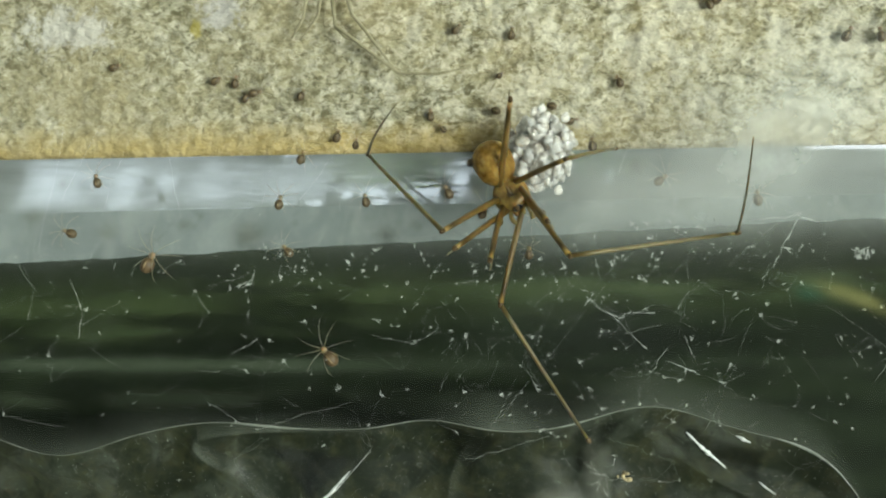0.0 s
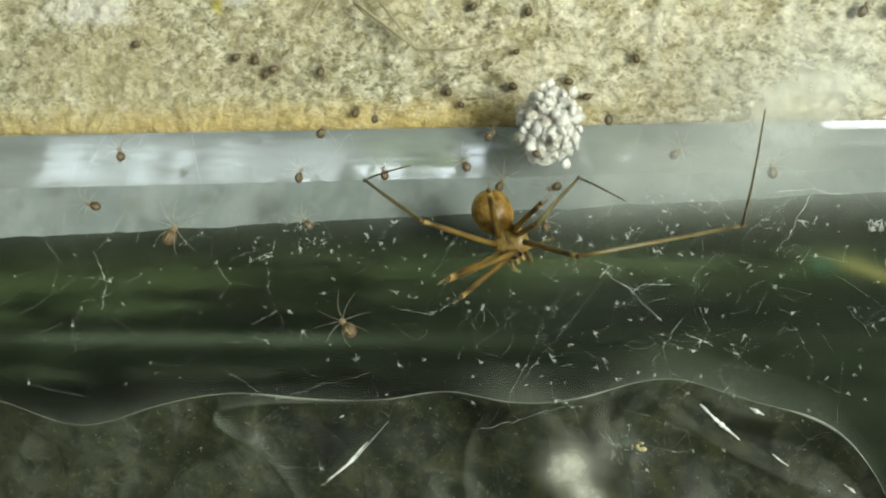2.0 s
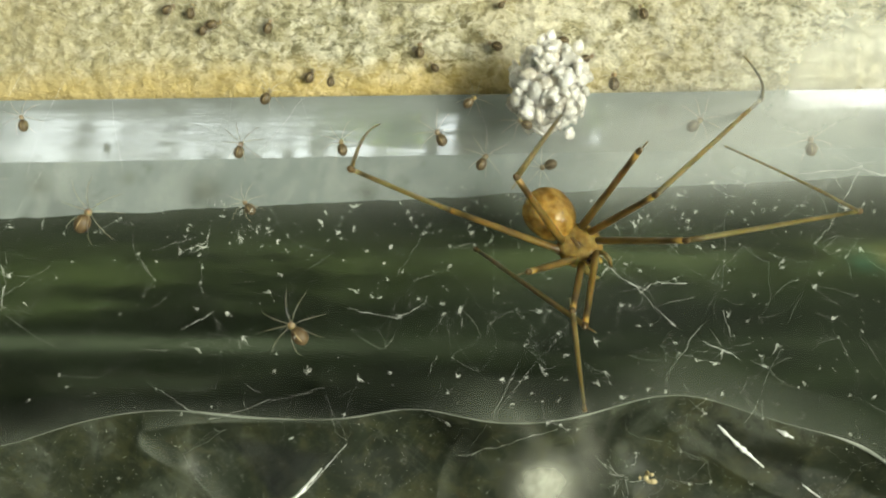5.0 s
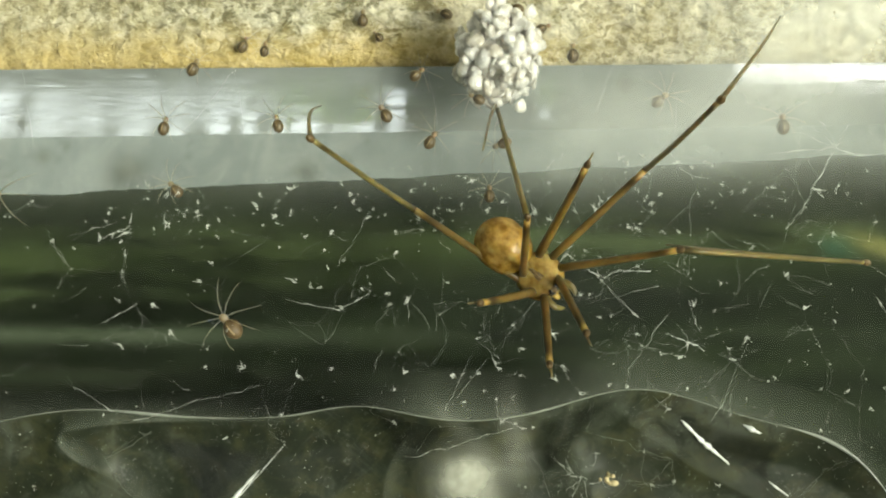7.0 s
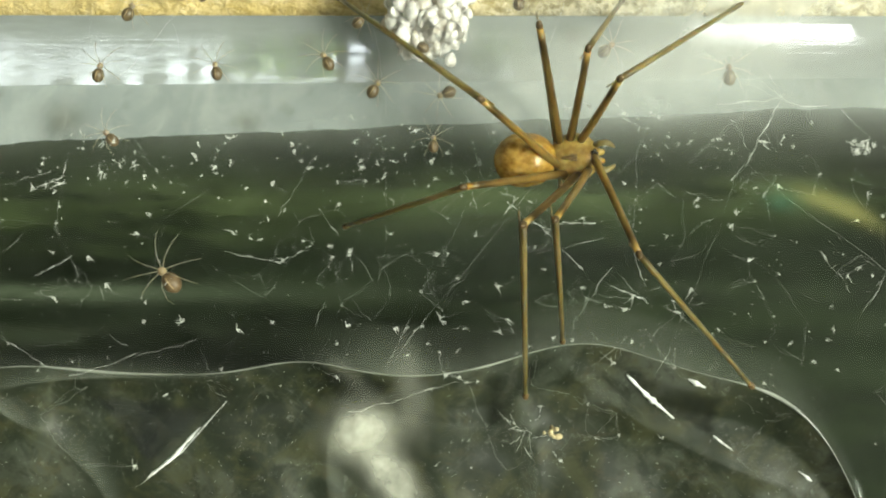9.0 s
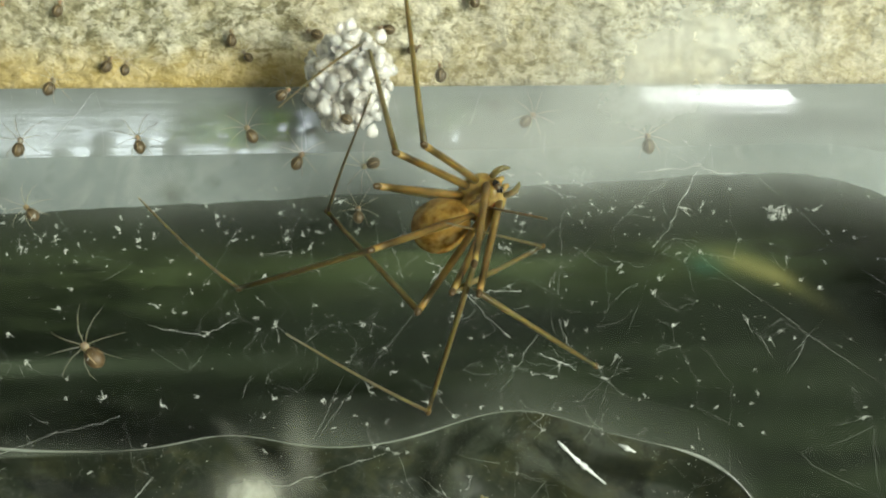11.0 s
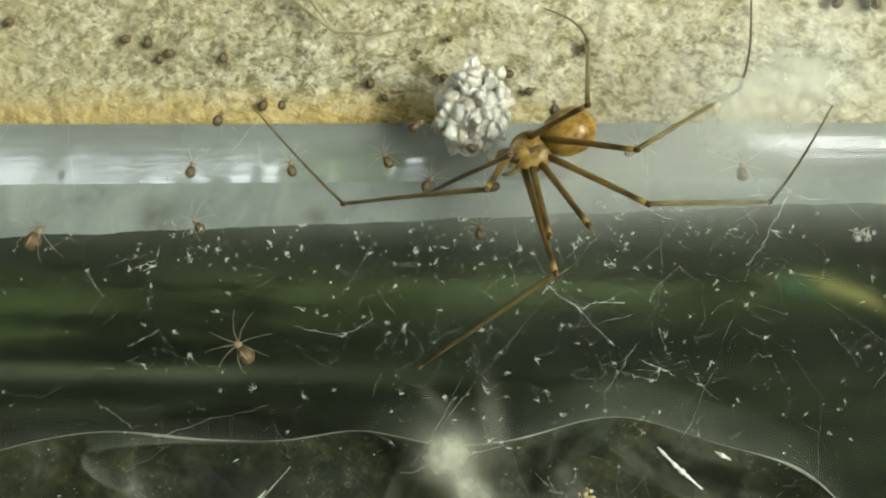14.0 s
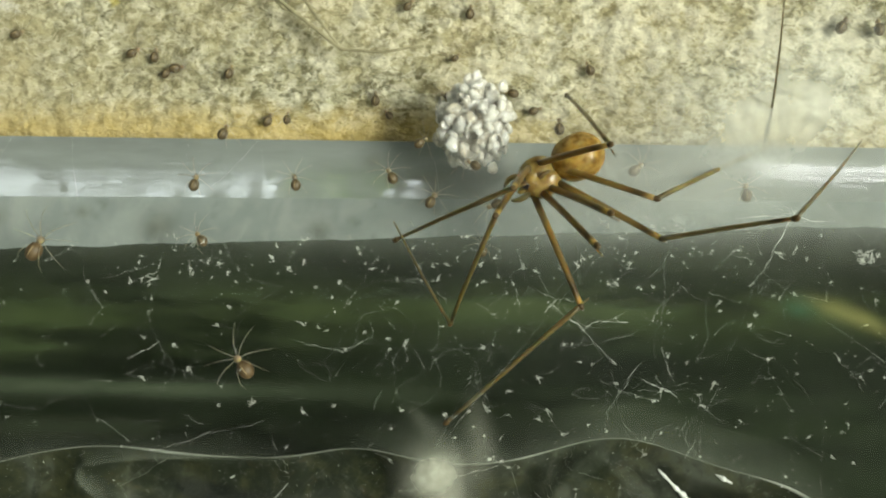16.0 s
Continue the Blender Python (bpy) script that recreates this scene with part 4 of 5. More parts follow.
def dust():
    rnd = random.Random(3)
    bm = bmesh.new()

    def fleck(x, y, z, r):
        """A clot of dust; the larger ones have ragged arms of silk."""
        c = Vector((x, y, z))
        big = r >= 0.06
        for _ in range(2 if big else 1):
            o = Vector((rnd.gauss(0, .6), rnd.gauss(0, .3), rnd.gauss(0, .6))) * (r if big else 0)
            k = 0.62 if big else 1.0
            q = Euler((rnd.uniform(0, 6), rnd.uniform(0, 6), rnd.uniform(0, 6))).to_matrix()
            vs = [bm.verts.new((c + o + q @ Vector(v) * r * k * rnd.uniform(.45, 1.15)) * MM)
                  for v in ((1, 0, 0), (0, 1, 0), (-1, 0, 0), (0, -1, 0), (0, 0, 1), (0, 0, -1))]
            for i in range(4):
                bm.faces.new((vs[i], vs[(i + 1) % 4], vs[4]))
                bm.faces.new((vs[(i + 1) % 4], vs[i], vs[5]))
        if big:
            for _ in range(rnd.choice((2, 3, 4))):
                d = Vector((rnd.gauss(0, 1), rnd.gauss(0, .3), rnd.gauss(0, 1))).normalized()
                e = Vector((rnd.gauss(0, 1), 0, rnd.gauss(0, 1))) * 0.5
                w = r * rnd.uniform(1.0, 2.8)
                tube(bm, [c * MM, (c + d * w * 0.5) * MM, (c + (d + e) * w) * MM], [r * 0.30 * MM, r * 0.20 * MM, r * 0.07 * MM], 4)

    for p in knots:
        fleck(p.x, p.y, p.z, rnd.choice((0.03, 0.045, 0.06, 0.08, 0.12)))
    for k in range(520):
        x = rnd.uniform(-40, 27) if k % 3 else rnd.gauss(4, 9)
        z = min(2.0, max(-19.5, rnd.gauss(-6.5, 5.0)))
        if z > band_low(x) + 0.3:
            z = band_low(x) - rnd.uniform(0, 4)
        fleck(x, rnd.uniform(-8.2, -4.2), z, min(0.14, abs(rnd.gauss(0, 0.036)) + 0.018))
    for k in range(3300):
        fleck(rnd.uniform(-42, 28), rnd.uniform(-7.6, -2.9), rnd.uniform(-20, -1.0), rnd.uniform(0.010, 0.032))
    for k in range(120):
        x = rnd.uniform(-26, 16)
        fleck(x, rnd.uniform(-7.0, -4.0), band_low(x) - 1.6 + rnd.gauss(0, 0.9), min(0.14, abs(rnd.gauss(0, 0.05)) + 0.04))
    for x, z in ((-11.3, -6.7), (7.0, -8.4), (-13.7, -10.4), (-7.9, -10.1), (1.4, -11.1), (-20.6, -8.1), (-16.7, -10.0), (-24.5, -2.9), (-18.6, -2.3),
                 (-20.8, -2.1), (-3.2, -6.2), (4.3, -2.3), (6.4, -2.5), (10.2, -3.3), (0.5, -3.8), (0.0, -7.9), (-1.7, -8.7), (-5.3, -10.1), (-12.4, -5.6), (-13.9, -5.2)):
        fleck(x, -6.5, z, 0.12)
    for k in range(16):
        fleck(17.7 + rnd.gauss(0, .2), -8.0 + rnd.gauss(0, .1), -0.7 + rnd.gauss(0, .17), rnd.uniform(0.06, 0.13))
    tagged(mesh_ob("dust_flecks", bm, DUST, smooth=False), "white dust flecks caught in the cobweb", "dust", kind="stuff")
    bm = bmesh.new()
    for k in range(7):
        ball(bm, (rnd.gauss(0, .14), rnd.gauss(0, .1), rnd.gauss(0, .14)), (rnd.uniform(.08, .2), rnd.uniform(.08, .15), rnd.uniform(.08, .2)), 8, 6, rough=0.8)
    ob = mesh_ob("crumb", bm, PALE_LEG)
    ob.location = Vector((2.9, -7.1, -15.4)) * MM
    tagged(ob, "small tan crumb caught in the cobweb", "crumb")


def band_film():
    """Thin haze of silk and brown smudges over the shoulder."""
    def thick(x, z):
        return bell(z, band_mid(x) - 1.6, 2.0) * min(1, max(0, (x + 50) / 8)) * (0.9 - 0.72 * bell(x, -24, 14)) * math.exp(-0.9 * max(0.0, band_low(x) - z) * (0.35 + step_up(x, 2, 9)))
    bm = sheet(bmesh.new(), np.linspace(-50, 30, 90), np.linspace(-4, 9, 26), lambda x, z: -2.62 + 0.05 * max(0, z - 3))
    tagged(feathered("silk_haze", bm, HAZE, thick), "thin haze of silk over the grey shoulder", "cobweb")
    # film added to lift the blacks and fill the shadow at the middle
    bm = sheet(bmesh.new(), np.linspace(-22, 12, 50), np.linspace(-14, 1.5, 40), lambda x, z: -3.1 - 0.1 * noise.noise(Vector((x, 0, z)) * 0.3))
    tagged(feathered("silk_haze", bm, HAZE, lambda x, z: 0.07 * bell(x, 1, 9) * (1 - step_up(x, 7, 12)) * bell(z, -4.5, 4.5) * min(1, max(0, band_low(x) - z)) - 0.004), "faint film lifting the blacks before the dark green plastic", "cobweb")
    spots = ((-39.0, 4.9, .9), (-41.5, 2.4, 1.1), (-35.5, 1.2, 1.2), (-29.5, 1.6, .7), (-24.5, 0.9, 1.4), (-10.5, 5.2, .8), (4.0, 5.6, .9), (-7.5, 3.6, 1.5), (-14, 0.8, .9))

    for a, b, w in spots:
        bm = sheet(bmesh.new(), np.linspace(-2 * w, 2 * w, 22), np.linspace(-1.5 * w, 1.5 * w, 18), lambda x, z: 0.05 * max(0, z + b - 3))
        ob = feathered("smudge", bm, SMUDGE, lambda x, z: 0.8 * bell(x, 0.2 * w * noise.noise(Vector((a, z, 0))), w * 0.8) * bell(z, 0, w * 0.6) - 0.03)
        ob.location = Vector((a, -2.58, b)) * MM
        tagged(ob, "faint brown smudge on the frosted grey shoulder", "stain", "smudges on the shoulder")


def teal_spot():
    # teal reflection, painted on as a feathered film
    bm = sheet(bmesh.new(), np.linspace(-2.2, 2.2, 24), np.linspace(-1.5, 1.5, 20), lambda x, z: 0.0)
    ob = feathered("spot", bm, TEAL, lambda x, z: bell(x + 0.5 * z, 0, 1.0) * bell(z, 0, 0.7) - 0.04)
    ob.location = Vector((15.6, -2.5, -3.3)) * MM
    tagged(ob, "small teal green reflection painted on the dark plastic", "stain")


def smear():
    # a mirrored yellow streak, painted on as a film at its mean place
    def thick(x, z):
        mid = -2.9 - 0.045 * max(0.0, x - 14.5) ** 2
        return 1.1 * bell(z, mid, 0.5) * bell(x, 18.6, 2.6)
    bm = sheet(bmesh.new(), np.linspace(11, 25, 50), np.linspace(-10, 0, 40), lambda x, z: face_depth(x, z) - 0.02)
    tagged(feathered("smear", bm, YELLOW_REFLECTION, thick), "dull yellow reflection painted on the dark plastic", "stain")


def shed_skin():
    top = tagged(empty("shed_skin", (-18, -1.2, 17)), "empty brown spider skin hanging on the concrete", "shed skin")
    rnd = random.Random(8)
    for run in (((-18.8, 19.7), (-19.3, 17.1), (-20.6, 15.2)), ((-18.3, 19.7), (-17.9, 16.2), (-13.2, 12.6), (-10.4, 12.5), (-7.8, 12.9)),
                ((-19.9, 19.7), (-20.4, 16.9), (-21.3, 15.4)), ((-17.9, 16.2), (-17.1, 15.3), (-16.0, 15.0)), ((-17.4, 19.7), (-16.6, 17.0), (-14.6, 14.4), (-13.2, 12.6))):
        pts = [(Vector((x, -1.5 + rnd.uniform(-.2, .2), z)) - Vector((-18, -1.2, 17))) * MM for x, z in run]
        bm = tube(bmesh.new(), pts, [r * MM for r in np.linspace(0.17, 0.07, len(pts))], 7)
        part("leg", bm, SKIN, top)
    bm = bmesh.new()
    ball(bm, (0.3, -0.2, 3.2), (0.8, 0.6, 1.2), 12, 8, rough=0.3)
    part("carapace", bm, SKIN, top)


# ---- the mother spider ----
LENGTHS = (7.0, 11.5, 12.0)
COXAE = [(.75, .55), (.3, .75), (-.2, .75), (-.65, .55), (.75, -.55), (.3, -.75), (-.2, -.75), (-.65, -.55)]


def mother_spider():
    top = tagged(empty("cellar_spider", (0, -7, 0)), "amber brown long-legged cellar spider guarding its eggs", "spider")
    bm = bmesh.new()
    ball(bm, (0, 0, 0), (1.28, 1.24, 0.66), 28, 18)
    for v in bm.verts:
        x, y, z = v.co / MM
        if z > 0:  # a groove down the middle of the carapace, a raised head
            z += 0.20 * bell(x, 0.7, 0.4) * bell(y, 0, 0.45) - 0.16 * bell(y, 0, 0.16) * bell(x, -0.15, 0.5)
        v.co = Vector((x, y, z)) * MM
    part("cephalothorax", bm, AMBER, top)
    bm = bmesh.new()
    bmesh.ops.create_uvsphere(bm, u_segments=32, v_segments=22, radius=1.0)
    for v in bm.verts:
        x, y, z = v.co
        k = 1.0 - 0.10 * x * x + 0.10 * (1 - x) * 0.5
        blunt = math.copysign(abs(x) ** 0.8, x)
        lump = 1 + 0.06 * noise.noise(v.co * 2.3 + Vector((4, 1, 2)))
        v.co = Vector((-2.42 + 1.58 * blunt, 1.28 * y * k * lump, 1.16 * z * k * lump + 0.1)) * MM
    part("abdomen", bm, ABDOMEN, top, "mottled tan oval abdomen")
    bm = bmesh.new()
    ball(bm, (-2.2, 0, 1.12), (0.62, 0.10, 0.12), 12, 6)
    ball(bm, (-2.75, 0.16, 1.10), (0.20, 0.07, 0.10), 8, 6)
    ball(bm, (-2.75, -0.16, 1.10), (0.20, 0.07, 0.10), 8, 6)
    part("heart_mark", bm, FEMUR, top, "brown mark along the abdomen")
    bm = bmesh.new()
    tube(bm, [Vector((-0.7, 0, 0)) * MM, Vector((-1.3, 0, 0)) * MM], 0.28 * MM, 8)
    part("pedicel", bm, AMBER, top)
    bm = bmesh.new()
    ball(bm, (-0.28, 0, 0.56), (0.42, 0.10, 0.10), 12, 6)
    ball(bm, (-0.05, 0.14, 0.58), (0.22, 0.06, 0.08), 8, 6)
    ball(bm, (-0.05, -0.14, 0.58), (0.22, 0.06, 0.08), 8, 6)
    part("carapace_mark", bm, JOINT, top, "dark brown mark")
    bm = bmesh.new()
    ball(bm, (0.92, 0, 0.52), (0.26, 0.34, 0.22), 14, 8)
    part("eye_region", bm, JOINT, top, "dark brown raised eye region")
    for y in (0.22, -0.22):
        bm = bmesh.new()
        ball(bm, (1.12, y, 0.10), (0.42, 0.2, 0.3), 12, 9)
        part("chelicera", bm, AMBER, top)
        bm = bmesh.new()
        tube(bm, [Vector(p) * MM for p in ((0.85, y * 2.2, 0.15), (1.25, y * 3, 0.42), (1.6, y * 3, 0.45), (1.85, y * 2.5, 0.25), (2.0, y * 2, 0.05))], [.14 * MM, .16 * MM, .15 * MM, .12 * MM, .06 * MM], 8)
        part("palp", bm, LEG, top)
        for dx, dy in ((0.86, 0.20), (0.98, 0.30), (1.06, 0.18)):
            bm = bmesh.new()
            ball(bm, (dx, (1 if y > 0 else -1) * dy, 0.70), (0.10, 0.10, 0.09), 10, 8)
            part("eye", bm, EYE, top)
    segments = []
    for i in range(8):
        chain = []
        for j, (length, r0, r1) in enumerate(zip(LENGTHS, (0.21, 0.145, 0.10), (0.155, 0.105, 0.04))):
            bm = bmesh.new()
            n = 9
            pts, rad = [], []
            for k in range(n):
                u = k / (n - 1)
                bow = 0.35 * math.sin(u * math.pi) * (0.6 if j < 2 else 1.2)
                pts.append(Vector((length * u, 0, bow)) * MM)
                rad.append((r0 * (1 - u) + r1 * u) * MM)
            tube(bm, pts, rad, 8)
            ob = part(("femur", "tibia", "metatarsus")[j], bm, (FEMUR, LEG, TIP)[j], top)
            if j < 2:
                bm = bmesh.new()
                ball(bm, (length, 0, 0), (0.30, 0.17, 0.17), 10, 7)
                part("knee", bm, JOINT, ob, "dark brown leg joint")
            chain.append(ob)
        segments.append(chain)
    return top, segments


def turned(direction):
    """A turn that lays the x axis along direction."""
    x = direction.normalized()
    side = x.cross(Vector((0, -1, 0)))
    y = side.normalized() * -1 if side.length > 1e-4 else Vector((0, 0, 1))
    z = x.cross(y)
    return Matrix((x, y, z)).transposed().to_4x4()


def motions():
    body = [
        (0, -4.46, 3.32, -62),
        (0.5, -4.91, 2.44, -35),
        (1, -5.49, 0.60, -53),
        (1.5, -6.26, -1.76, -59),
        (2, -5.63, -1.72, -60),
        (2.5, -1.96, -0.47, -34),
        (3, 0.85, 1.86, -42),
        (3.5, -1.18, -1.01, -45),
        (6, -0.80, -3.42, -47),
        (6.5, -3.77, -6.95, -57),
        (7, -0.76, -4.75, -40),
        (7.5, 0.88, -5.43, -37),
        (8, 2.25, -6.45, -21),
        (8.5, 1.76, -4.09, -16),
        (9, 3.70, -1.21, 3),
        (9.5, 3.72, -0.77, 6),
        (10, 5.32, -1.56, -0),
        (12.5, -0.76, 2.99, 84),
        (12.8, -1.14, 5.32, 120),
        (13, -2.44, 4.12, 149),
        (13.5, -1.64, 1.97, 183),
        (14, -0.47, 3.96, 207),
        (14.5, -0.06, 4.58, 195),
        (15, -0.72, 3.86, 221),
        (15.5, -0.30, 2.94, 198),
        (16, -0.19, 3.50, 209),
    ]
    legs = []
    legs.append([  # left leg 1
        (0, -103, 4, -59, -15, 121, 13), (0.5, -98, 5, -57, -19, 123, 17), (1, -116, 5, 63, -26, 242, 24),
        (1.5, -122, 5, 57, -26, 236, 24), (2, -157, 46, 22, -55, 202, 53), (2.5, -131, 46, 48, -55, 228, 53),
        (3, -139, 46, -99, -27, 80, 25), (3.5, -111, 58, -109, -32, 70, 30), (6, -94, 59, -275, -65, -95, 63),
        (6.5, -104, 59, -285, -65, -105, 63), (7, -61, 72, -242, -72, -63, 70), (7.5, -58, 72, -67, -53, 112, 51),
        (8, -88, 70, -72, -40, 107, 38), (8.5, -80, 69, -39, -40, 140, 38), (9, -69, 40, -47, -30, 133, 28),
        (9.5, -80, 62, -46, -20, 133, 18), (10, -97, 58, -47, -35, 132, 33), (12.5, -112, 50, -192, -55, 152, 71),
        (12.8, -123, 34, -169, 76, 125, -58), (13, -87, 48, -268, -56, 153, -58), (13.5, -85, 65, -120, -34, 60, 32),
        (14, -73, 24, -145, -32, 34, 30), (14.5, -83, 36, -130, 13, 50, -15), (15, -65, 62, -136, -20, 43, 18),
        (15.5, -90, 72, -271, -72, -91, 70), (16, -66, 4, -137, -24, 43, 22),
    ])
    legs.append([  # left leg 2
        (0, -52, 44, 7, -22, 97, 64), (0.5, -43, 39, 7, -24, 98, 61), (1, -32, 45, 7, -24, 93, 56),
        (1.5, -34, 41, 12, -21, 88, 48), (2, -12, 56, 10, -24, 91, 58), (2.5, -25, 65, 18, -32, 112, 70),
        (3, -89, 70, 13, -37, 109, 70), (3.5, -10, 54, 20, -33, 128, 66), (6, 10, 49, 1, -30, 181, 28),
        (6.5, 16, 4, -2, -24, 177, 22), (7, 12, 33, -5, -27, 174, 25), (7.5, 31, 35, -1, -27, 178, 25),
        (8, 34, 51, 0, -39, 180, 37), (8.5, 38, 59, 2, -40, 181, 38), (9, 67, 66, 32, -42, 212, 40),
        (9.5, 85, 68, 31, -29, 210, 27), (10, 104, 62, 36, -24, 368, -33), (12.5, 223, 69, 188, -50, 429, 69),
        (12.8, 247, 51, 182, -33, 457, 73), (13, 239, 44, 178, -37, 443, 67), (13.5, 201, 57, 177, -40, 446, 69),
        (14, 283, 51, 102, -59, 281, 57), (14.5, 293, 49, 112, -57, 292, 55), (15, 340, 58, -66, -67, 114, 65),
        (15.5, 289, 48, 108, -57, 288, 55), (16, 310, 50, 129, -58, 308, 56),
    ])
    legs.append([  # left leg 3
        (0, -48, 64, 131, -68, 311, 66), (0.5, -21, 64, 158, -68, 338, 66), (1, -39, 64, 20, -54, 166, 67),
        (1.5, -36, 59, 20, -65, 130, 69), (2, 25, 75, 55, -70, -32, 73), (2.5, 6, 57, 33, -61, -161, 50),
        (3, 20, 58, 44, -66, -181, 76), (3.5, 7, 71, 45, -42, -192, 76), (6, 49, 48, 38, -44, -196, 76),
        (6.5, 47, 60, 40, -35, -299, 68), (7, 45, 18, 59, 76, -314, -57), (7.5, 57, 47, 48, -55, -291, 76),
        (8, 60, 45, 53, -50, -261, 76), (8.5, 71, 67, 55, -49, -101, 76), (9, 86, 55, 53, -66, -127, 64),
        (9.5, 103, 65, 57, -52, -123, 50), (10, 115, 59, 62, -47, -68, 72), (12.5, 223, 56, 171, -64, -209, 47),
        (12.8, 274, 38, 267, -42, -303, 74), (13, 233, 51, 181, -20, -274, 74), (13.5, 251, 68, 214, -49, -327, 47),
        (14, 303, 48, 122, -57, -418, 55), (14.5, 305, 49, 124, -57, -417, 55), (15, 319, 56, -53, -75, -593, 73),
        (15.5, 317, 65, -51, -67, -591, 65), (16, 326, 58, -215, -64, -756, 62),
    ])
    legs.append([  # left leg 4
        (0, 18, 58, 23, -72, 202, 70), (0.5, -25, 53, 27, -59, 176, 73), (1, -43, 53, 136, -60, 316, 58),
        (1.5, 38, 66, 30, -76, 475, 76), (2, 37, 66, -144, -70, 395, 68), (2.5, 63, 48, -118, -57, 421, 55),
        (3, 58, 47, -123, -56, 417, 54), (3.5, 53, 43, -128, -53, 411, 51), (6, 55, 46, -126, -55, 414, 53),
        (6.5, 45, 46, -136, -55, 404, 53), (7, 65, 42, -116, -52, 424, 50), (7.5, 64, 55, -117, -62, 423, 60),
        (8, 65, 45, -116, -54, 424, 52), (8.5, 89, 37, -92, -49, 448, 47), (9, 104, 37, -77, -48, 463, 46),
        (9.5, 108, 13, -73, -31, 467, 29), (10, 119, 55, 54, -74, 644, 69), (12.5, 260, 54, -101, -71, 799, 69),
        (12.8, 279, 44, -262, -54, 638, 52), (13, 288, 56, -372, -41, 527, 39), (13.5, 306, 54, -394, -35, 506, 33),
        (14, 331, 27, -354, -45, 441, 71), (14.5, 331, 32, -358, -42, 453, 72), (15, 359, 14, -361, 70, 377, -52),
        (15.5, 345, 6, -355, 67, 397, -55), (16, 330, 16, -359, 67, 403, -50),
    ])
    legs.append([  # right leg 1
        (0, -140, 57, -319, -63, -499, 61), (0.5, -94, 76, -273, -72, -452, 70), (1, -112, 76, -291, -72, -471, 70),
        (1.5, -118, 76, -297, -72, -477, 70), (2, -137, 61, -316, -66, -496, 64), (2.5, -111, 61, -451, -43, -630, 41),
        (3, -136, 50, -463, -44, -753, 76), (3.5, -140, 69, -460, -42, -639, 40), (6, -80, 75, -433, -63, -613, 61),
        (6.5, 19, 75, -425, -60, -605, 58), (7, -87, 69, -266, -72, -445, 70), (7.5, -112, 69, -88, -62, -267, 60),
        (8, -155, 72, -90, -52, -269, 50), (8.5, -165, 68, -91, -47, -271, 45), (9, -133, 64, -81, -52, -260, 50),
        (9.5, -119, 69, -50, -33, -230, 31), (10, -132, 57, -50, -50, -230, 48), (12.5, -68, 38, -12, -40, -192, 38),
        (12.8, -111, 42, 70, -52, -109, 50), (13, -82, 42, 99, -52, -81, 50), (13.5, -82, 62, 99, -67, -81, 65),
        (14, -113, 63, 181, -40, -237, 68), (14.5, -118, 61, 176, -72, -410, 74), (15, -110, 76, 178, -64, -362, 62),
        (15.5, -133, 76, 48, -72, -491, 70), (16, -113, 62, -118, -57, -607, 63),
    ])
    legs.append([  # right leg 2
        (0, -96, 60, -275, -66, -454, 64), (0.5, -135, 69, -314, -72, -494, 70), (1, -154, 69, -333, -72, -512, 70),
        (1.5, -159, 69, -338, -72, -518, 70), (2, -154, 63, -333, -68, -513, 66), (2.5, -128, 63, -307, -68, -486, 66),
        (3, -150, 4, -329, -25, -509, 23), (3.5, -150, 65, -329, -69, -509, 67), (6, -185, 76, -364, -72, -543, 70),
        (6.5, -144, 43, -323, -53, -503, 51), (7, -182, 69, -361, -72, -541, 70), (7.5, -166, 52, -345, -59, -525, 57),
        (8, -165, 44, -344, -54, -524, 52), (8.5, -155, 47, -334, -56, -513, 54), (9, -143, 57, -447, -36, -626, 34),
        (9.5, -161, 66, -340, -70, -519, 68), (10, -163, 63, -342, -68, -522, 66), (12.5, -55, 31, -340, -53, -603, 57),
        (12.8, -62, 6, -348, 71, -641, -40), (13, -29, 68, -269, -46, -612, -40), (13.5, 79, 76, -100, -72, -640, 70),
        (14, 257, 76, -169, -62, -708, 60), (14.5, 246, 76, -293, -72, -833, 70), (15, 271, 76, -268, -72, -807, 70),
        (15.5, 239, 72, -300, -72, -839, 70), (16, 251, 72, -164, -50, -704, 48),
    ])
    legs.append([  # right leg 3
        (0, -145, 58, 140, -44, 28, 67), (0.5, -167, 10, 131, 76, 77, -76), (1, -185, 44, 162, -53, 13, 58),
        (1.5, -170, 71, 154, -49, 27, 62), (2, -201, 47, 153, -55, 5, 63), (2.5, -185, 8, 151, 76, 99, -75),
        (3, -165, 31, 173, -53, 57, 73), (3.5, -185, 8, 157, 72, 86, -73), (6, -210, 7, 146, 72, 119, -76),
        (6.5, -250, 14, 120, 70, 161, -74), (7, -214, 8, 135, 68, 130, -76), (7.5, -215, 24, 139, -42, -14, 76),
        (8, -211, 5, -30, -26, 150, 24), (8.5, -188, 7, -194, 75, -13, -76), (9, -173, 41, -160, -52, 20, 50),
        (9.5, -171, 41, -158, -55, 23, 53), (10, -174, 30, -160, -52, 20, 50), (12.5, -55, 44, -316, -54, 118, 74),
        (12.8, -67, 28, -362, 75, 86, 70), (13, -58, 36, -367, -51, 115, 70), (13.5, 28, 54, -275, -59, 201, 76),
        (14, 14, 63, -274, -60, 205, 76), (14.5, 5, 68, -274, -57, 220, 74), (15, 22, 61, -276, -63, 207, 76),
        (15.5, 29, 71, -253, -64, 287, 62), (16, 2, 58, -248, -63, 292, 61),
    ])
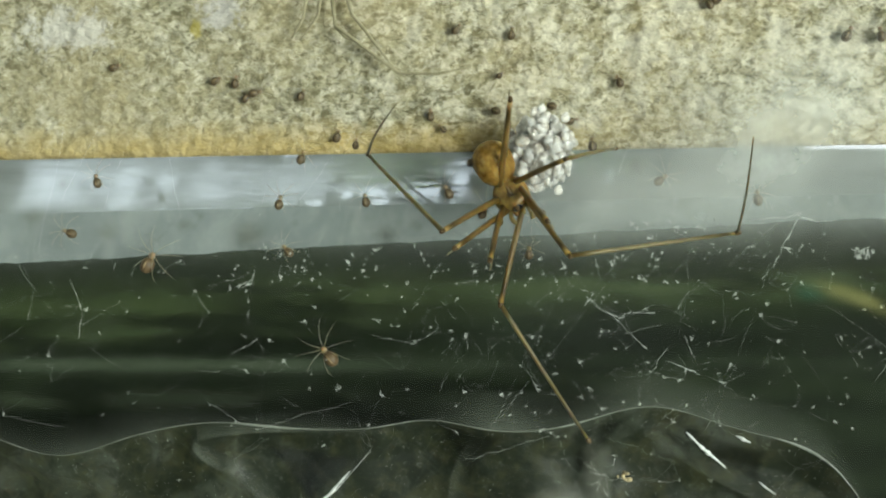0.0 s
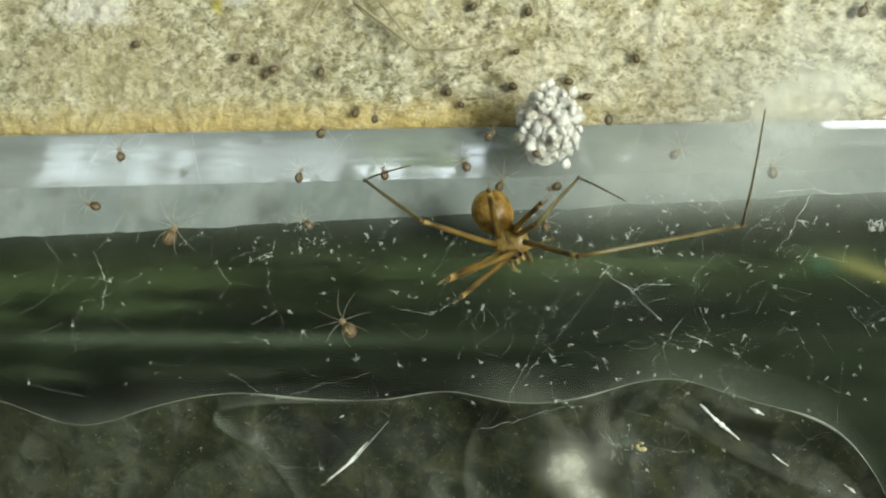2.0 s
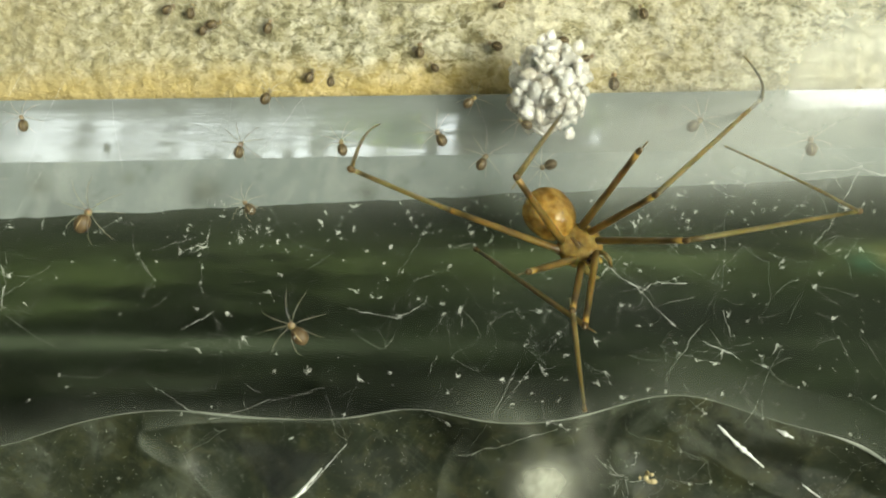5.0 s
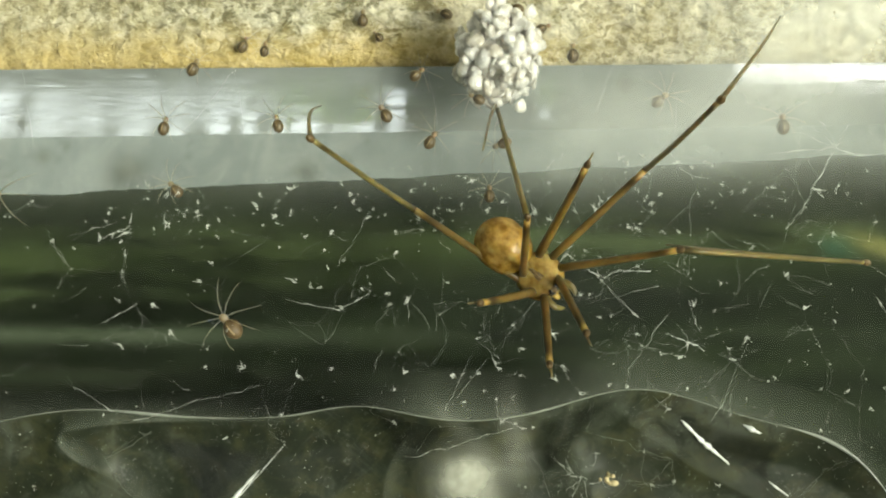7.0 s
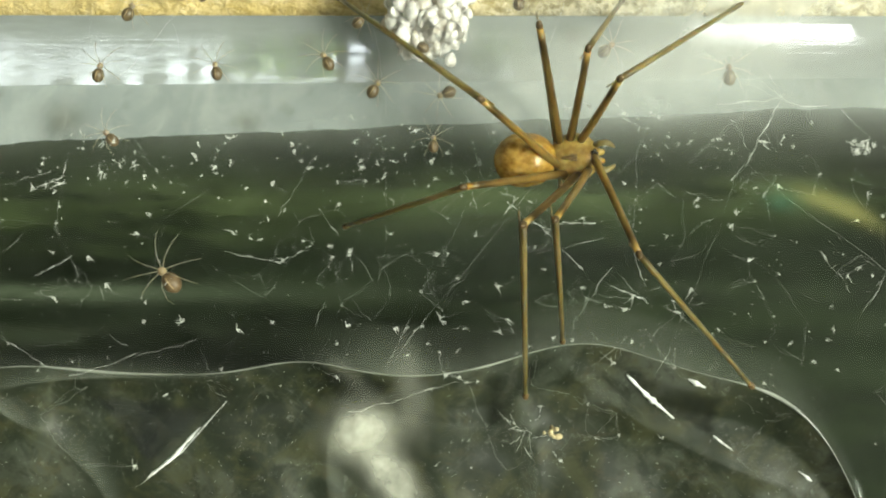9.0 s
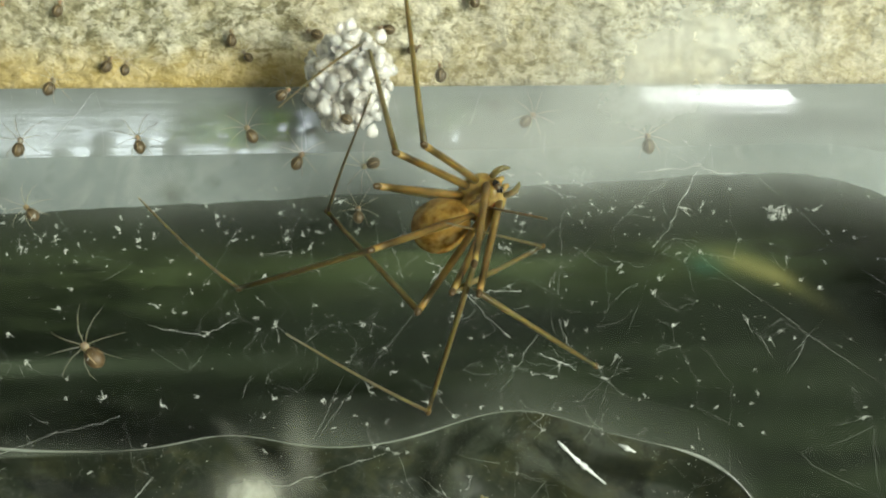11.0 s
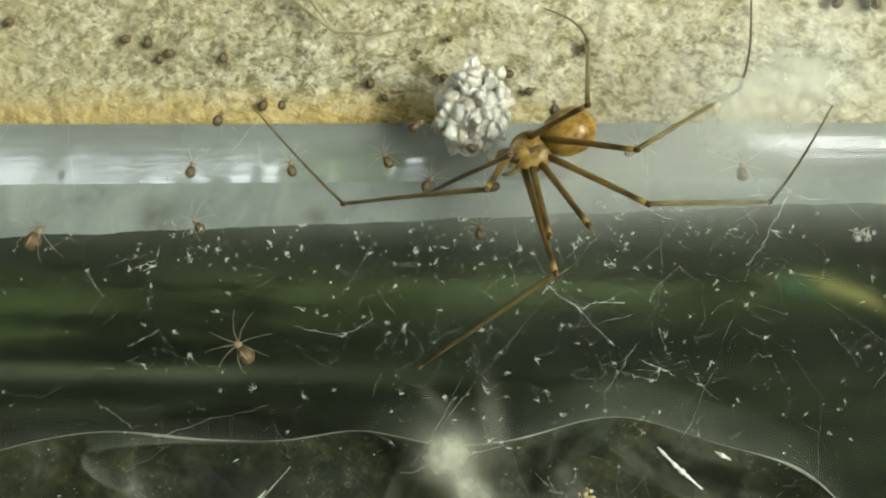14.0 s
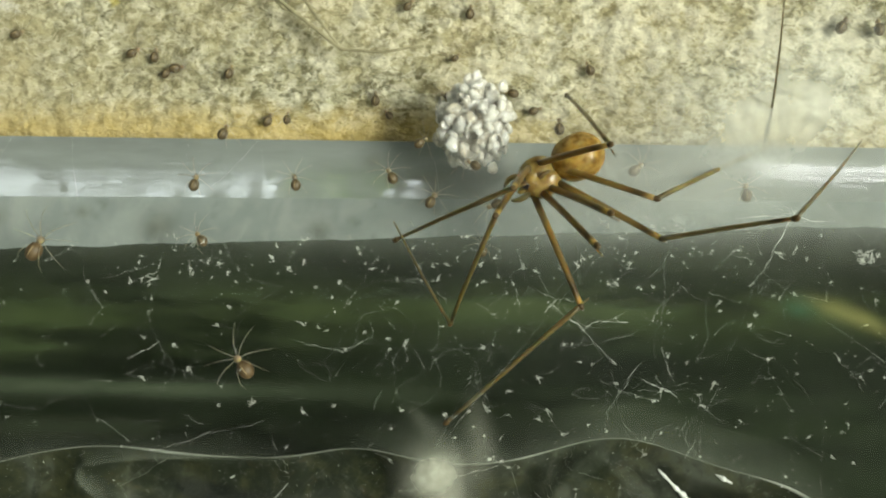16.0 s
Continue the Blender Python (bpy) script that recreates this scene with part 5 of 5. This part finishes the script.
    legs.append([  # right leg 4
        (0, 79, 37, -100, -48, -279, 46), (0.5, 167, 61, -238, -47, -417, 45), (1, 125, 62, -249, -39, -428, 37),
        (1.5, 91, 64, -241, -76, -421, 74), (2, 90, 64, -89, -68, -269, 66), (2.5, 180, 47, 1, -56, -178, 54),
        (3, 172, 47, 151, -65, -28, 63), (3.5, 169, 47, -10, -56, -189, 54), (6, 94, 57, 108, -65, -71, 63),
        (6.5, 71, 2, 85, 72, -118, -68), (7, 87, 63, 106, -58, -95, 76), (7.5, 78, 49, 119, -54, -111, 65),
        (8, 97, 52, 127, -54, -96, 74), (8.5, 121, 41, 135, -56, -62, 64), (9, 142, 43, 143, -36, -36, 34),
        (9.5, 145, 48, 148, -53, 135, 76), (10, 146, 39, 149, -44, 134, 76), (12.5, 276, 44, 268, -49, 88, 47),
        (12.8, 314, 55, 377, -61, 144, 75), (13, 325, 58, 385, -62, 133, 76), (13.5, 365, 30, 396, -39, 125, 76),
        (14, 346, 40, 395, -44, 125, 76), (14.5, 341, 44, 397, -47, 78, 76), (15, 350, 48, 396, -53, 79, 76),
        (15.5, 349, 49, 395, -46, 93, 72), (16, 339, 25, 390, -43, 102, 60),
    ])
    tb = np.array(body)
    times = [round(0.1 * k, 1) for k in range(161)]

    def at(table, t, column):
        return float(np.interp(t, table[:, 0], table[:, column]))

    poses = {}
    for t in times:
        x, z, a = (at(tb, t, c) for c in (1, 2, 3))
        a = radians(a)
        fwd = Vector((math.cos(a), 0, math.sin(a)))
        up = Vector((0, -1, 0))
        poses[t] = Matrix.Translation(Vector((x, -8.0, z)) * MM) @ Matrix((fwd, up.cross(fwd), up)).transposed().to_4x4()
    walk(spider, [(t, poses[t]) for t in times])
    for chain, cox, rows in zip(spider_legs, COXAE, legs):
        table = np.array(rows, float)
        keyed = [[], [], []]
        for t in times:
            inv = poses[t].inverted()
            p = poses[t] @ (Vector((cox[0], cox[1], 0)) * MM)
            for j in range(3):
                az, tilt = radians(at(table, t, 1 + 2 * j)), radians(at(table, t, 2 + 2 * j))
                d = Vector((math.cos(az) * math.cos(tilt), -math.sin(tilt), math.sin(az) * math.cos(tilt)))
                keyed[j].append((t, inv @ Matrix.Translation(p) @ turned(d)))
                p = p + d * LENGTHS[j] * MM
        for ob, k in zip(chain, keyed):
            walk(ob, k)
    walk(eggs, [(t, pose(x * MM, -0.005, z * MM)) for t, x, z in (
        (0, -2.65, 6.34), (1, -3.16, 6.53), (2, -3.22, 6.35), (3, -2.76, 6.45), (3.5, -2.92, 6.60), (6, -2.68, 6.57), (7, -3.00, 6.75), (8, -3.09, 6.27), (9.5, -4.02, 6.59),
        (10, -3.80, 6.39), (12.5, -4.19, 6.95), (13, -4.07, 7.09), (13.5, -3.92, 6.72), (14.5, -4.13, 6.90), (16, -4.22, 7.07))])
    # tuft keyed to lie where the camera sees it
    walk(tuft, [(t, pose(x * MM, -0.012, z * MM)) for t, x, z in (
        (0, -1.29, -16.69), (2, -1.88, -15.75), (3.5, -2.09, -15.39), (6, -3.78, -14.13), (7, -4.45, -14.01), (8, -4.62, -14.47), (8.5, -6.51, -14.13), (9.5, -6.70, -14.13),
        (10, -7.52, -13.81), (12.5, -8.48, -13.59), (13, -7.21, -13.41), (13.5, -4.69, -12.80), (14.5, -4.93, -12.56), (16, -5.43, -12.83))])


room()
concrete()
container()
eggs = egg_cluster()
spiderlings()
veil()
silk()
dust()
band_film()
smear()
teal_spot()
shed_skin()
tuft = fluff()
spider, spider_legs = mother_spider()
motions()
